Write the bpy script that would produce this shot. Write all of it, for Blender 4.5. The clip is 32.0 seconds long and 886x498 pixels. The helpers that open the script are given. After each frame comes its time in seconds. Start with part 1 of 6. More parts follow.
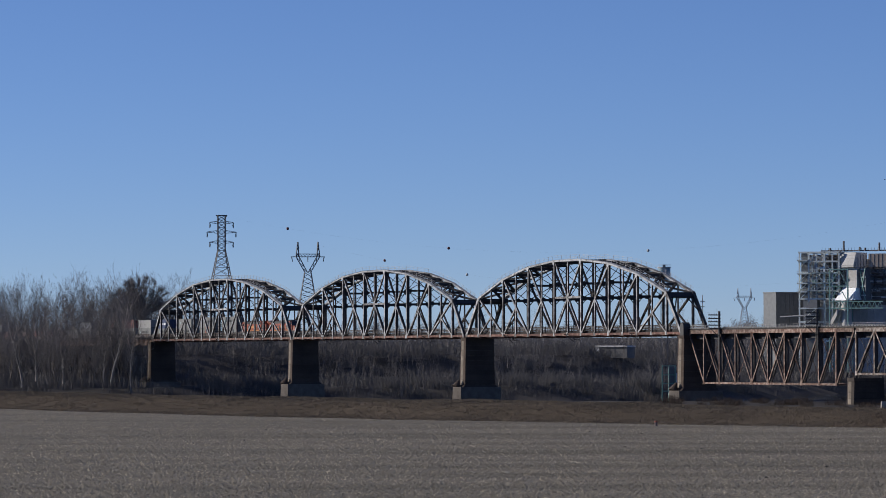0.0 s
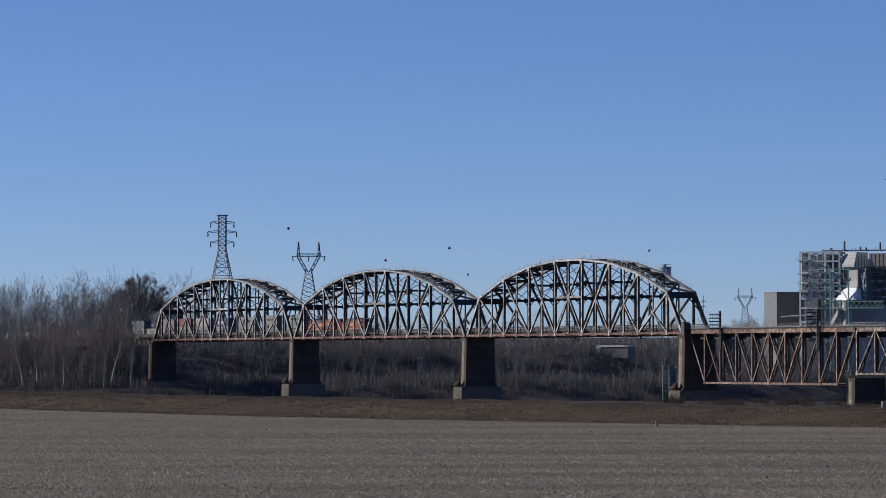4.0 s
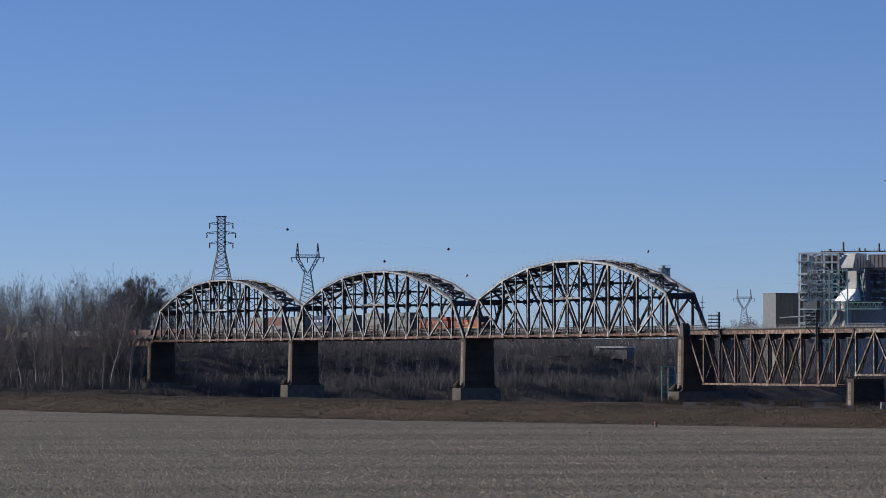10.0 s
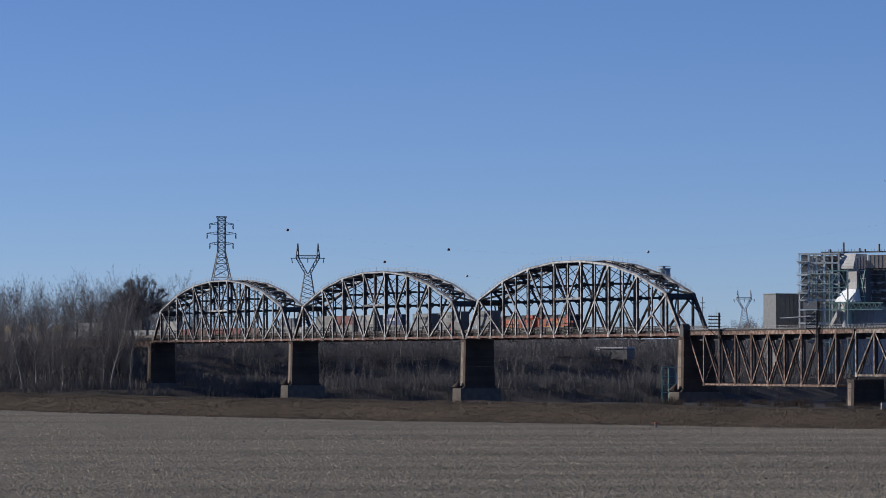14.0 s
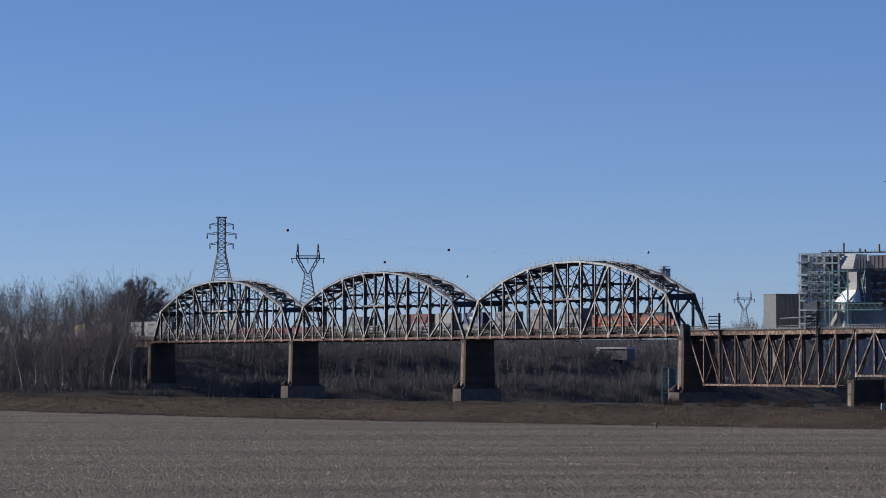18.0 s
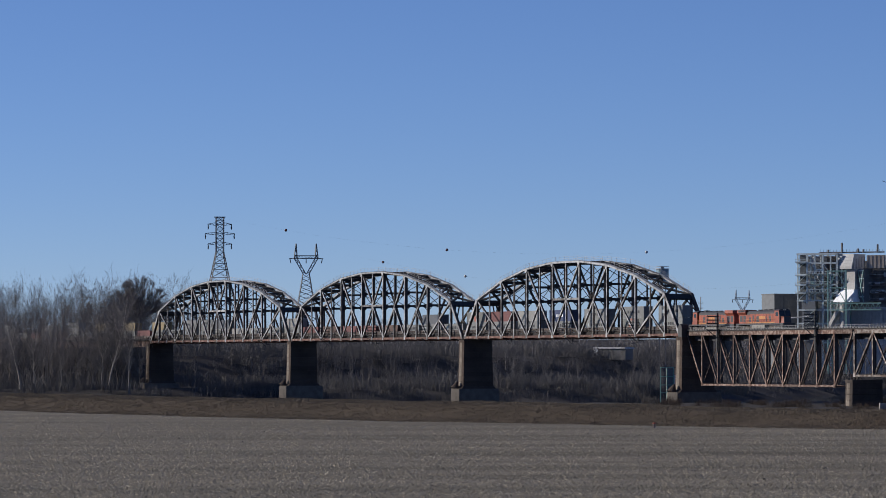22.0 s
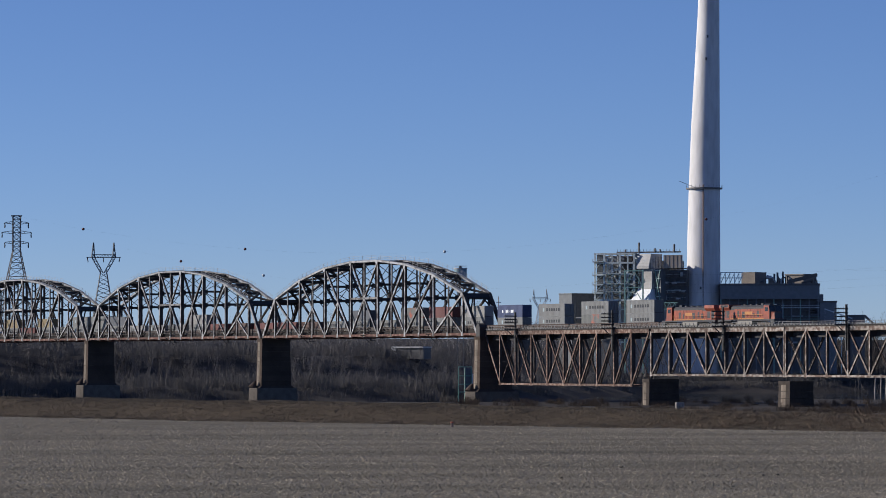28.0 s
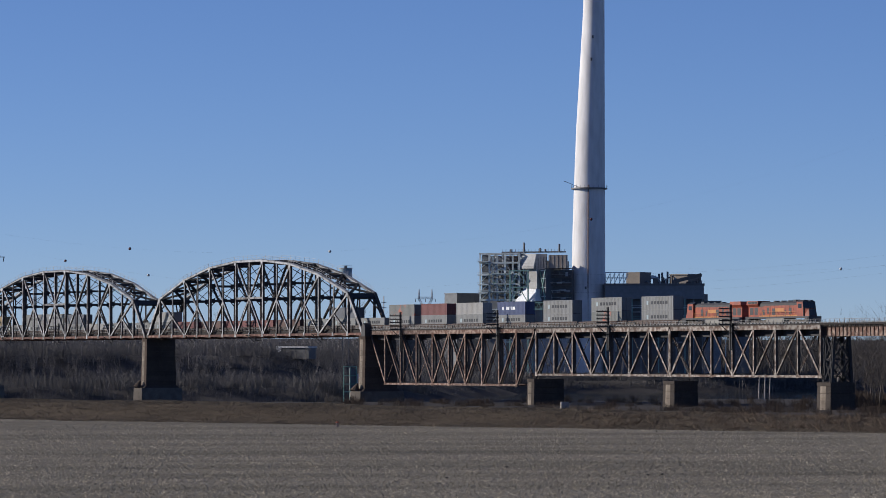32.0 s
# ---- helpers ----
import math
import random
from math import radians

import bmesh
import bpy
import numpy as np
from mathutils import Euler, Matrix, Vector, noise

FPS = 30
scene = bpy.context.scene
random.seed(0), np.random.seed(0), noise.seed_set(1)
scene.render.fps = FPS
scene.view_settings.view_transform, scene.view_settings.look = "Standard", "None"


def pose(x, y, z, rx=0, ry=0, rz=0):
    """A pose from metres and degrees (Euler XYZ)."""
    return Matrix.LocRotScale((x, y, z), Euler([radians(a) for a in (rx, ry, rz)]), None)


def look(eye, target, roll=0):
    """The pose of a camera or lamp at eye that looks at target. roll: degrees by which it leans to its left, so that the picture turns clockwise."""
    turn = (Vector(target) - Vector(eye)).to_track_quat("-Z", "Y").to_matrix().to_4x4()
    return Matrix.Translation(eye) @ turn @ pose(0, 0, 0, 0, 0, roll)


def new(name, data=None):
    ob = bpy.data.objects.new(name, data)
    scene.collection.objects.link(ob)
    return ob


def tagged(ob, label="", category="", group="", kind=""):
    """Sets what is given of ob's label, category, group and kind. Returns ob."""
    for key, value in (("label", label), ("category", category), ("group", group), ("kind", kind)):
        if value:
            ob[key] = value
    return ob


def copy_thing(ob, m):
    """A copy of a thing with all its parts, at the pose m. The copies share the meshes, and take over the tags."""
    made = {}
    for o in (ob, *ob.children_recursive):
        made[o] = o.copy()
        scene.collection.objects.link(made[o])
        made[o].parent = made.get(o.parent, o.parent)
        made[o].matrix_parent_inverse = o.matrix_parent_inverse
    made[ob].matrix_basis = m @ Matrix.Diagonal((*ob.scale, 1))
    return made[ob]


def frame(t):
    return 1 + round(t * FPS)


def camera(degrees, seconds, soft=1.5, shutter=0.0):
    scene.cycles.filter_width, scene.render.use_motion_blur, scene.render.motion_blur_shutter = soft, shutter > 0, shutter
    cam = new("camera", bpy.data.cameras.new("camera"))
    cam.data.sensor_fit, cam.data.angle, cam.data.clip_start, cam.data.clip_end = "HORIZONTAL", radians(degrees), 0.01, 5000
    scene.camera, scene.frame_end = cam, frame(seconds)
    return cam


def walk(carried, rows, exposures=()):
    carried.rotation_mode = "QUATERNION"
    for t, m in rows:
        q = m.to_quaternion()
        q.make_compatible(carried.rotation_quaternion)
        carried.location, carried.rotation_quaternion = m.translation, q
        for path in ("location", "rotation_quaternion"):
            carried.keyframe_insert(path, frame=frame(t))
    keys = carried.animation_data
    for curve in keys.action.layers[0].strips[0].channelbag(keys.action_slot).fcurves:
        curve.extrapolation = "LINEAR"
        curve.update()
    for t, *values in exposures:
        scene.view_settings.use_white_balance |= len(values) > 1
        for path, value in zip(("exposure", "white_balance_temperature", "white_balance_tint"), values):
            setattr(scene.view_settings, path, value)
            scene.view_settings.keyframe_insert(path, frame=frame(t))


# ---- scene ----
# The camera stands on a tripod beside the field and pans to follow the train.
EYE_Z = 3.2
cam = camera(13.666, 32.0, soft=0.8)


def aim(t, turn, tilt):
    return t, pose(0, 0, EYE_Z, 90 + tilt, 0, -turn)


# seconds, degrees turned to the right, degrees tilted up
walk(cam, [
    aim(0, 0.0101, 1.6977), aim(0.5, 0.0090, 1.6977), aim(1, 0.0101, 1.6969), aim(1.5, 0.0022, 1.6941), aim(2, 0.0000, 1.6907), aim(2.5, -0.0022, 1.6881),
    aim(3, 0.0000, 1.6884), aim(3.5, -0.0011, 1.6929), aim(5.5, 0.0135, 1.6969), aim(6, 0.0225, 1.6977), aim(6.5, 0.0146, 1.6977), aim(7, 0.0236, 1.7002),
    aim(7.5, 0.0124, 1.7050), aim(8, 0.0112, 1.7067), aim(8.5, 0.0079, 1.7070), aim(9, 0.0112, 1.7092), aim(9.5, 0.0112, 1.7109), aim(10, 0.0146, 1.7112),
    aim(10.5, 0.0146, 1.7112), aim(11, 0.0203, 1.7103), aim(11.5, 0.0236, 1.7087), aim(12, 0.0146, 1.7073), aim(12.5, 0.0247, 1.7064), aim(13, 0.0270, 1.7053),
    aim(13.5, 0.0112, 1.7089), aim(14, 0.0112, 1.7189), aim(14.5, 0.0101, 1.7245), aim(16.5, 0.0101, 1.7245), aim(17, 0.0101, 1.7245), aim(17.5, 0.0101, 1.7245),
    aim(18, 0.0101, 1.7245), aim(18.5, 0.0090, 1.7245), aim(19, 0.0101, 1.7245), aim(19.5, 0.0112, 1.7245), aim(20, 0.0112, 1.7245), aim(20.5, 0.0179, 1.7245),
    aim(21, 0.0236, 1.7242), aim(21.5, 0.0247, 1.7236), aim(22, 0.0369, 1.7233), aim(22.5, 0.0515, 1.7232), aim(22.6, 0.0657, 1.7230), aim(22.7, 0.0867, 1.7229),
    aim(22.8, 0.1865, 1.7229), aim(22.9, 0.3590, 1.7225), aim(23, 0.5074, 1.7210), aim(23.5, 0.8751, 1.7175), aim(24, 1.1823, 1.7131), aim(24.5, 1.4158, 1.7112),
    aim(25, 1.6001, 1.7112), aim(25.5, 1.8414, 1.7112), aim(27.5, 2.9467, 1.7120), aim(28, 3.1631, 1.7129), aim(28.5, 3.3246, 1.7120), aim(29, 3.4940, 1.7112),
    aim(29.5, 3.6847, 1.7112), aim(30, 3.9108, 1.7112), aim(30.5, 4.1269, 1.7109), aim(31, 4.3806, 1.7103), aim(31.5, 4.6353, 1.7100), aim(32, 4.9410, 1.7099),
], [(0, 0.0), (32, 0.0)])

# ---- light ----
SUN_AZ, SUN_EL = 102.0, 23.0   # degrees to the left of the view, degrees above the horizon
world = bpy.data.worlds.new("sky")
scene.world = world
world.use_nodes = True
wn, wl = world.node_tree.nodes, world.node_tree.links
bg = next(n for n in wn if n.type == "BACKGROUND")
sky = wn.new("ShaderNodeTexSky")
sky.sky_type, sky.sun_disc = "NISHITA", False
sky.sun_elevation, sky.sun_rotation = radians(SUN_EL), radians(-(90 - (SUN_AZ - 90)))
sky.altitude, sky.air_density, sky.dust_density, sky.ozone_density = 4000.0, 1.0, 0.0, 5.0
tint = wn.new("ShaderNodeMix")   # the film's slightly violet blue
tint.data_type, tint.blend_type = "RGBA", "MULTIPLY"
tint.inputs["Factor"].default_value = 1.0
tint.inputs["B"].default_value = (0.865, 0.86, 1.05, 1)
wl.new(sky.outputs[0], tint.inputs["A"])
wl.new(tint.outputs["Result"], bg.inputs[0])
bg.inputs[1].default_value = 0.092
az = radians(SUN_AZ - 90)
to_sun = Vector((-math.cos(az) * math.cos(radians(SUN_EL)), math.sin(az) * math.cos(radians(SUN_EL)), math.sin(radians(SUN_EL))))
sun = new("sun", bpy.data.lights.new("sun", "SUN"))
sun.data.energy, sun.data.angle, sun.data.color = 5.0, radians(0.5), (1.0, 0.94, 0.86)
sun.matrix_world = look(to_sun * 100, (0, 0, 0))


# ---- materials ----
def mat(name, color, other=None, rough=0.8, metal=0.0, scale=1.0, fine=8.0, amount=0.5, bump=0.3, per_object=0.0, islands=0.0, sharp=0.18, stretch=(1, 1, 1), mid=0.5, spec=0.5):
    """A weathered surface: a base colour, a second colour in patches (scale: patches a metre), fine grain and bump."""
    m = bpy.data.materials.new(name)
    m.use_nodes = True
    n, l = m.node_tree.nodes, m.node_tree.links
    b = next(x for x in n if x.type == "BSDF_PRINCIPLED")
    tc, mp = n.new("ShaderNodeTexCoord"), n.new("ShaderNodeMapping")
    mp.inputs["Scale"].default_value = stretch
    l.new(tc.outputs["Object"], mp.inputs["Vector"])
    big, small = n.new("ShaderNodeTexNoise"), n.new("ShaderNodeTexNoise")
    big.inputs["Scale"].default_value, big.inputs["Detail"].default_value = scale, 4
    small.inputs["Scale"].default_value, small.inputs["Detail"].default_value = fine, 3
    l.new(mp.outputs[0], big.inputs["Vector"])
    l.new(mp.outputs[0], small.inputs["Vector"])
    ramp = n.new("ShaderNodeMapRange")
    ramp.inputs["From Min"].default_value, ramp.inputs["From Max"].default_value = mid - sharp, mid + sharp
    ramp.inputs["To Max"].default_value = amount
    l.new(big.outputs[0], ramp.inputs["Value"])
    mix = n.new("ShaderNodeMix")
    mix.data_type = "RGBA"
    other = other or tuple(c * 0.6 for c in color)
    mix.inputs["A"].default_value, mix.inputs["B"].default_value = (*color, 1), (*other, 1)
    l.new(ramp.outputs[0], mix.inputs["Factor"])
    hsv = n.new("ShaderNodeHueSaturation")
    grain = n.new("ShaderNodeMapRange")
    grain.inputs["To Min"].default_value, grain.inputs["To Max"].default_value = 0.72, 1.28
    l.new(small.outputs[0], grain.inputs["Value"])
    value = grain.outputs[0]
    for source, share in (("ShaderNodeObjectInfo", per_object), ("ShaderNodeNewGeometry", islands)):
        if share:
            info, vary, mul = n.new(source), n.new("ShaderNodeMapRange"), n.new("ShaderNodeMath")
            vary.inputs["To Min"].default_value, vary.inputs["To Max"].default_value = 1 - share, 1 + share
            l.new(info.outputs["Random" if source.endswith("Info") else "Random Per Island"], vary.inputs["Value"])
            mul.operation = "MULTIPLY"
            l.new(value, mul.inputs[0])
            l.new(vary.outputs[0], mul.inputs[1])
            value = mul.outputs[0]
    l.new(value, hsv.inputs["Value"])
    l.new(mix.outputs["Result"], hsv.inputs["Color"])
    l.new(hsv.outputs[0], b.inputs["Base Color"])
    b.inputs["Roughness"].default_value, b.inputs["Metallic"].default_value, b.inputs["Specular IOR Level"].default_value = rough, metal, spec
    if bump:
        bp = n.new("ShaderNodeBump")
        bp.inputs["Strength"].default_value, bp.inputs["Distance"].default_value = bump, 0.03
        l.new(small.outputs[0], bp.inputs["Height"])
        l.new(bp.outputs[0], b.inputs["Normal"])
    return m


SILVER = mat("faded_silver_paint", (0.34, 0.345, 0.355), (0.09, 0.08, 0.077), rough=0.6, scale=0.7, fine=5, amount=0.85, per_object=0.15, mid=0.58, sharp=0.1)
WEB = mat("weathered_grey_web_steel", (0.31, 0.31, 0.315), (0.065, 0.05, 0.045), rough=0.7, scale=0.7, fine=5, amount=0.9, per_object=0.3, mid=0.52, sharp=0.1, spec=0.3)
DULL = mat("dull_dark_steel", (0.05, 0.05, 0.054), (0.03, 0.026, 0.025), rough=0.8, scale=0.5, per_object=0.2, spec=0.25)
# Darkened for the shade on the members' flanks and inner faces.
BODY = mat("shade_dark_rusted_steel", (0.085, 0.078, 0.076), (0.055, 0.04, 0.035), rough=0.8, scale=0.7, fine=4, amount=0.9, per_object=0.25, spec=0.2)
PALERAIL = mat("pale_galvanised_railing", (0.22, 0.22, 0.22), (0.11, 0.1, 0.09), rough=0.6, scale=0.6, per_object=0.3)
DARK_TIMBER = mat("near_black_timber", (0.034, 0.03, 0.029), (0.022, 0.02, 0.019), rough=0.9, scale=1.0, per_object=0.2, spec=0.2)
RUST_CHORD = mat("rusted_red_steel", (0.095, 0.04, 0.03), (0.26, 0.19, 0.15), rough=0.85, scale=0.9, amount=0.8, per_object=0.25, mid=0.6, sharp=0.1)
RUST_BROWN = mat("rust_brown_steel", (0.25, 0.185, 0.15), (0.085, 0.04, 0.027), rough=0.85, scale=1.1, amount=0.95, per_object=0.35, mid=0.46, sharp=0.1)
RUST_TAN = mat("rust_streaked_pale_steel", (0.3, 0.265, 0.235), (0.075, 0.042, 0.03), rough=0.8, scale=1.0, amount=0.95, per_object=0.35, mid=0.47, sharp=0.1)
STONE = mat("weathered_pier_stone", (0.082, 0.06, 0.048), (0.048, 0.036, 0.03), rough=0.9, scale=0.25, fine=2.5, amount=0.8, per_object=0.12, spec=0.2)
# Coloured paler than the pier sides for the sun on their ends.
NOSE = mat("sunlit_nose_stone", (0.23, 0.195, 0.16), (0.12, 0.095, 0.075), rough=0.9, scale=0.4, fine=3, amount=0.8, per_object=0.15, spec=0.2)
# Darkened for the shade on the concrete piers' broad sides.
SHADE_CONCRETE = mat("shade_black_concrete", (0.075, 0.063, 0.056), (0.042, 0.035, 0.031), rough=0.9, scale=0.3, fine=3, amount=0.8, per_object=0.1, spec=0.1)
CONCRETE = mat("pale_concrete", (0.165, 0.143, 0.122), (0.085, 0.07, 0.06), rough=0.9, scale=0.5, fine=3, amount=0.8, spec=0.2)
TIMBER = mat("grey_bridge_timber", (0.085, 0.07, 0.06), (0.035, 0.03, 0.026), rough=0.9, scale=1.5, per_object=0.25, islands=0.25)
RAILSTEEL = mat("worn_rail", (0.22, 0.17, 0.14), (0.12, 0.07, 0.05), rough=0.45, metal=0.7)
BLACK = mat("black_iron", (0.032, 0.032, 0.034), (0.042, 0.035, 0.033), rough=0.7)


# ---- mesh building ----
class Mesh:
    """Collects boxes, beams, tubes and plates into one mesh."""

    def __init__(self):
        self.v, self.f, self.n = [], [], 0

    def add(self, verts, faces):
        k = len(self.v)
        self.v += [tuple(p) for p in verts]
        self.f += [tuple(i + k for i in f) for f in faces]
        return self

    def box(self, x0, x1, y0, y1, z0, z1):
        return self.add([(x0, y0, z0), (x1, y0, z0), (x1, y1, z0), (x0, y1, z0), (x0, y0, z1), (x1, y0, z1), (x1, y1, z1), (x0, y1, z1)],
                        [(0, 3, 2, 1), (4, 5, 6, 7), (0, 1, 5, 4), (1, 2, 6, 5), (2, 3, 7, 6), (3, 0, 4, 7)])

    def beam(self, p, q, w, h, up=(0, 0, 1)):
        """A bar from p to q, w across and h along up."""
        p, q, up = Vector(p), Vector(q), Vector(up)
        d = (q - p).normalized()
        s = d.cross(up)
        s = (s if s.length > 1e-3 else d.cross(Vector((1, 0, 0)))).normalized()
        u = s.cross(d)
        c = [(-w / 2, -h / 2), (w / 2, -h / 2), (w / 2, h / 2), (-w / 2, h / 2)]
        return self.add([e + s * a + u * b for e in (p, q) for a, b in c],
                        [(3, 2, 1, 0), (4, 5, 6, 7), (0, 1, 5, 4), (1, 2, 6, 5), (2, 3, 7, 6), (3, 0, 4, 7)])

    def tube(self, p, q, r0, r1=None, n=8, caps=True):
        p, q = Vector(p), Vector(q)
        r1 = r0 if r1 is None else r1
        d = (q - p).normalized()
        s = d.cross(Vector((0, 0, 1)) if abs(d.z) < 0.9 else Vector((1, 0, 0))).normalized()
        u = s.cross(d)
        ring = [(math.cos(2 * math.pi * i / n), math.sin(2 * math.pi * i / n)) for i in range(n)]
        vs = [p + (s * a + u * b) * r0 for a, b in ring] + [q + (s * a + u * b) * r1 for a, b in ring]
        fs = [(i, i + n, (i + 1) % n + n, (i + 1) % n) for i in range(n)]
        if caps:
            fs += [tuple(range(n)), tuple(range(2 * n - 1, n - 1, -1))]
        return self.add(vs, fs)

    def prism(self, outline, y0, y1):
        """An outline in x and z, pulled from y0 to y1."""
        n = len(outline)
        vs = [(x, y0, z) for x, z in outline] + [(x, y1, z) for x, z in outline]
        fs = [tuple(range(n)), tuple(range(2 * n - 1, n - 1, -1))] + [(i, i + n, (i + 1) % n + n, (i + 1) % n) for i in range(n)]
        return self.add(vs, fs)

    def loft(self, rings):
        n = len(rings[0])
        fs = [tuple(range(n - 1, -1, -1)), tuple(range((len(rings) - 1) * n, len(rings) * n))]
        for k in range(len(rings) - 1):
            fs += [(k * n + i, k * n + (i + 1) % n, (k + 1) * n + (i + 1) % n, (k + 1) * n + i) for i in range(n)]
        return self.add([p for r in rings for p in r], fs)

    def laced(self, p, q, w, h, up=(0, 1, 0), step=1.1):
        """A built-up member: two channels joined by zigzag lacing bars on both faces."""
        p, q, up = Vector(p), Vector(q), Vector(up)
        d = (q - p)
        length = d.length
        d.normalize()
        s = d.cross(up).normalized()
        for k in (-1, 1):
            self.beam(p + s * k * w * 0.4, q + s * k * w * 0.4, w * 0.2, h, up)
        count = max(2, int(length / step))
        for k in range(count):
            a, b = p + d * length * k / count, p + d * length * (k + 1) / count
            sign = 1 if k % 2 else -1
            for face in (-1, 1):
                o = up * face * h * 0.46
                self.beam(a - s * sign * w * 0.36 + o, b + s * sign * w * 0.36 + o, 0.09, 0.025, up)
        return self

    def mesh(self, name, material, smooth=False):
        me = bpy.data.meshes.new(name)
        me.from_pydata(self.v, [], self.f)
        bm = bmesh.new()
        bm.from_mesh(me)
        bmesh.ops.recalc_face_normals(bm, faces=bm.faces)
        bm.to_mesh(me)
        bm.free()
        if smooth:
            me.polygons.foreach_set("use_smooth", [True] * len(me.polygons))
            me.set_sharp_from_angle(angle=radians(40))
        me.materials.append(material)
        return me


def thing(name, m, label, category, group="", kind=""):
    ob = new(name)
    ob.matrix_world = m
    return tagged(ob, label, category, group, kind)


def part(name, mb, material, parent, label="", smooth=False, at=None):
    ob = new(name, mb if isinstance(mb, bpy.types.Mesh) else mb.mesh(name, material, smooth))
    ob.parent = parent
    if at is not None:
        ob.matrix_basis = at
    return tagged(ob, label)


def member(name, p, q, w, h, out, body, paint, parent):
    """A laced steel member whose outward face (out: -1 or 1 along y) is closed by a painted cover plate, coloured pale
    for the sun; the body is coloured dark for the shade.
    """
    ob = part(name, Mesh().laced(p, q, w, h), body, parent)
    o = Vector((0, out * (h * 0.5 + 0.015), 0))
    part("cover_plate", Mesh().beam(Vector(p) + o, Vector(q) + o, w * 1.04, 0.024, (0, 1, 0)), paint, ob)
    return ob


# ---- the bridge's line: x runs towards the near bank, y away from the camera's side, z up from the bottom chord ----
TURN = -66.0
BRIDGE = pose(56.2, 866.6, EYE_Z + 6.0, 0, 0, TURN)
BAY, LENGTH, WIDE, GAP = 7.62, 121.92, 6.9, 1.8
MID_Y = WIDE / 2
RAIL_Z = 0.75


def on_bridge(x, y=0.0, z=0.0):
    return BRIDGE @ pose(x, y, z)


# ---- ground: a flat harvested field, a low levee, the river bed and the far bank, in one sheet ----
LEVEE = Vector((0.0, 192.0, 0.0))
ACROSS = Vector((0.715, 0.699, 0.0)).normalized()
ALONG = Vector((0.699, -0.715, 0.0)).normalized()
WATER_Z = -11.0


def smooth(a, b, x):
    t = min(1.0, max(0.0, (x - a) / (b - a)))
    return t * t * (3 - 2 * t)


def levee_q(x, y):
    """Metres beyond the foot of the levee."""
    q = ACROSS.x * (x - LEVEE.x) + ACROSS.y * (y - LEVEE.y)
    l = ALONG.x * (x - LEVEE.x) + ALONG.y * (y - LEVEE.y)
    bend = 12.0 * (max(0.0, -l) / 54.0) ** 1.5 if l > -150 else 56.0
    return q - bend, l


def river_a(x, y):
    """Metres along the bridge towards the far bank, and across it."""
    dx, dy = x - 56.2, y - 866.6
    return -0.4067 * dx + 0.9135 * dy, 0.9135 * dx + 0.4067 * dy


def ground_z(x, y):
    q, l = levee_q(x, y)
    crest = 0.86 - 0.0072 * max(0.0, min(l, 60.0)) - 0.12 * smooth(28, 44, l)
    wob = noise.noise((x * 0.05, y * 0.05, 0))
    z = 0.05 * noise.noise((x * 0.11, y * 0.11, 3)) * smooth(-60, -5, q)
    if q > 0:
        z = (crest + 0.14 * noise.noise((x * 0.25, y * 0.25, 5))) * smooth(0, 5, q)
        z += (-6.6 - crest + 0.5 * wob) * smooth(8, 70, q)
    a, b = river_a(x, y)
    if a > -6:
        z = min(z, -6.6 - 6.0 * smooth(-6, 20, a))
    ridge = 11.0 * smooth(760, 1150, a) * smooth(-120, 60, b)
    behind, low = smooth(690, 800, a), smooth(300, 420, b)
    a -= 250.0 * smooth(150, 420, b)   # the far shore falls back beside the power station
    if a > 338:
        z = -12.6 + 6.6 * smooth(338, 350, a) + 10.6 * (smooth(452, 475, a + 0.2 * min(b, 200.0)) * (1 - low) + behind * low) + 0.8 * wob
        z += 16.0 * smooth(560, 1100, a) * smooth(120, -180, b) + ridge + 4.0 * smooth(560, 900, a) * (1 - low)
    return z


def steps(*runs):
    out = []
    for a, b, n in runs:
        out += [a + (b - a) * i / n for i in range(n)]
    return out + [runs[-1][1]]


def build_ground():
    ls = steps((-4600, -900, 20), (-900, -250, 30), (-250, 130, 190), (130, 600, 24), (600, 4600, 20))
    qs = steps((-4600, -300, 18), (-300, -10, 40), (-10, 20, 60), (20, 90, 28), (90, 1100, 110), (1100, 4900, 40))
    vs, fs = [], []
    for q in qs:
        for l in ls:
            p = LEVEE + ACROSS * q + ALONG * l
            vs.append((p.x, p.y, ground_z(p.x, p.y)))
    w = len(ls)
    for i in range(len(qs) - 1):
        for j in range(w - 1):
            fs.append((i * w + j, (i + 1) * w + j, (i + 1) * w + j + 1, i * w + j + 1))
    me = bpy.data.meshes.new("ground")
    me.from_pydata(vs, [], fs)
    bm = bmesh.new()
    bm.from_mesh(me)
    bmesh.ops.recalc_face_normals(bm, faces=bm.faces)
    if bm.faces[0].normal.z < 0:
        bmesh.ops.reverse_faces(bm, faces=bm.faces)
    field, bank, far = 0, 1, 2
    for f in bm.faces:
        f.smooth = True
        c = f.calc_center_median()
        q, l = levee_q(c.x, c.y)
        f.material_index = field if q < -0.6 else (bank if q < 60 else far)
    bm.to_mesh(me)
    bm.free()
    for m in (FIELD, LEVEE_GRASS, WOODFLOOR):
        me.materials.append(m)
    tagged(new("ground", me), "brown harvested field, grassy levee and wooded river banks", "ground", kind="structure")


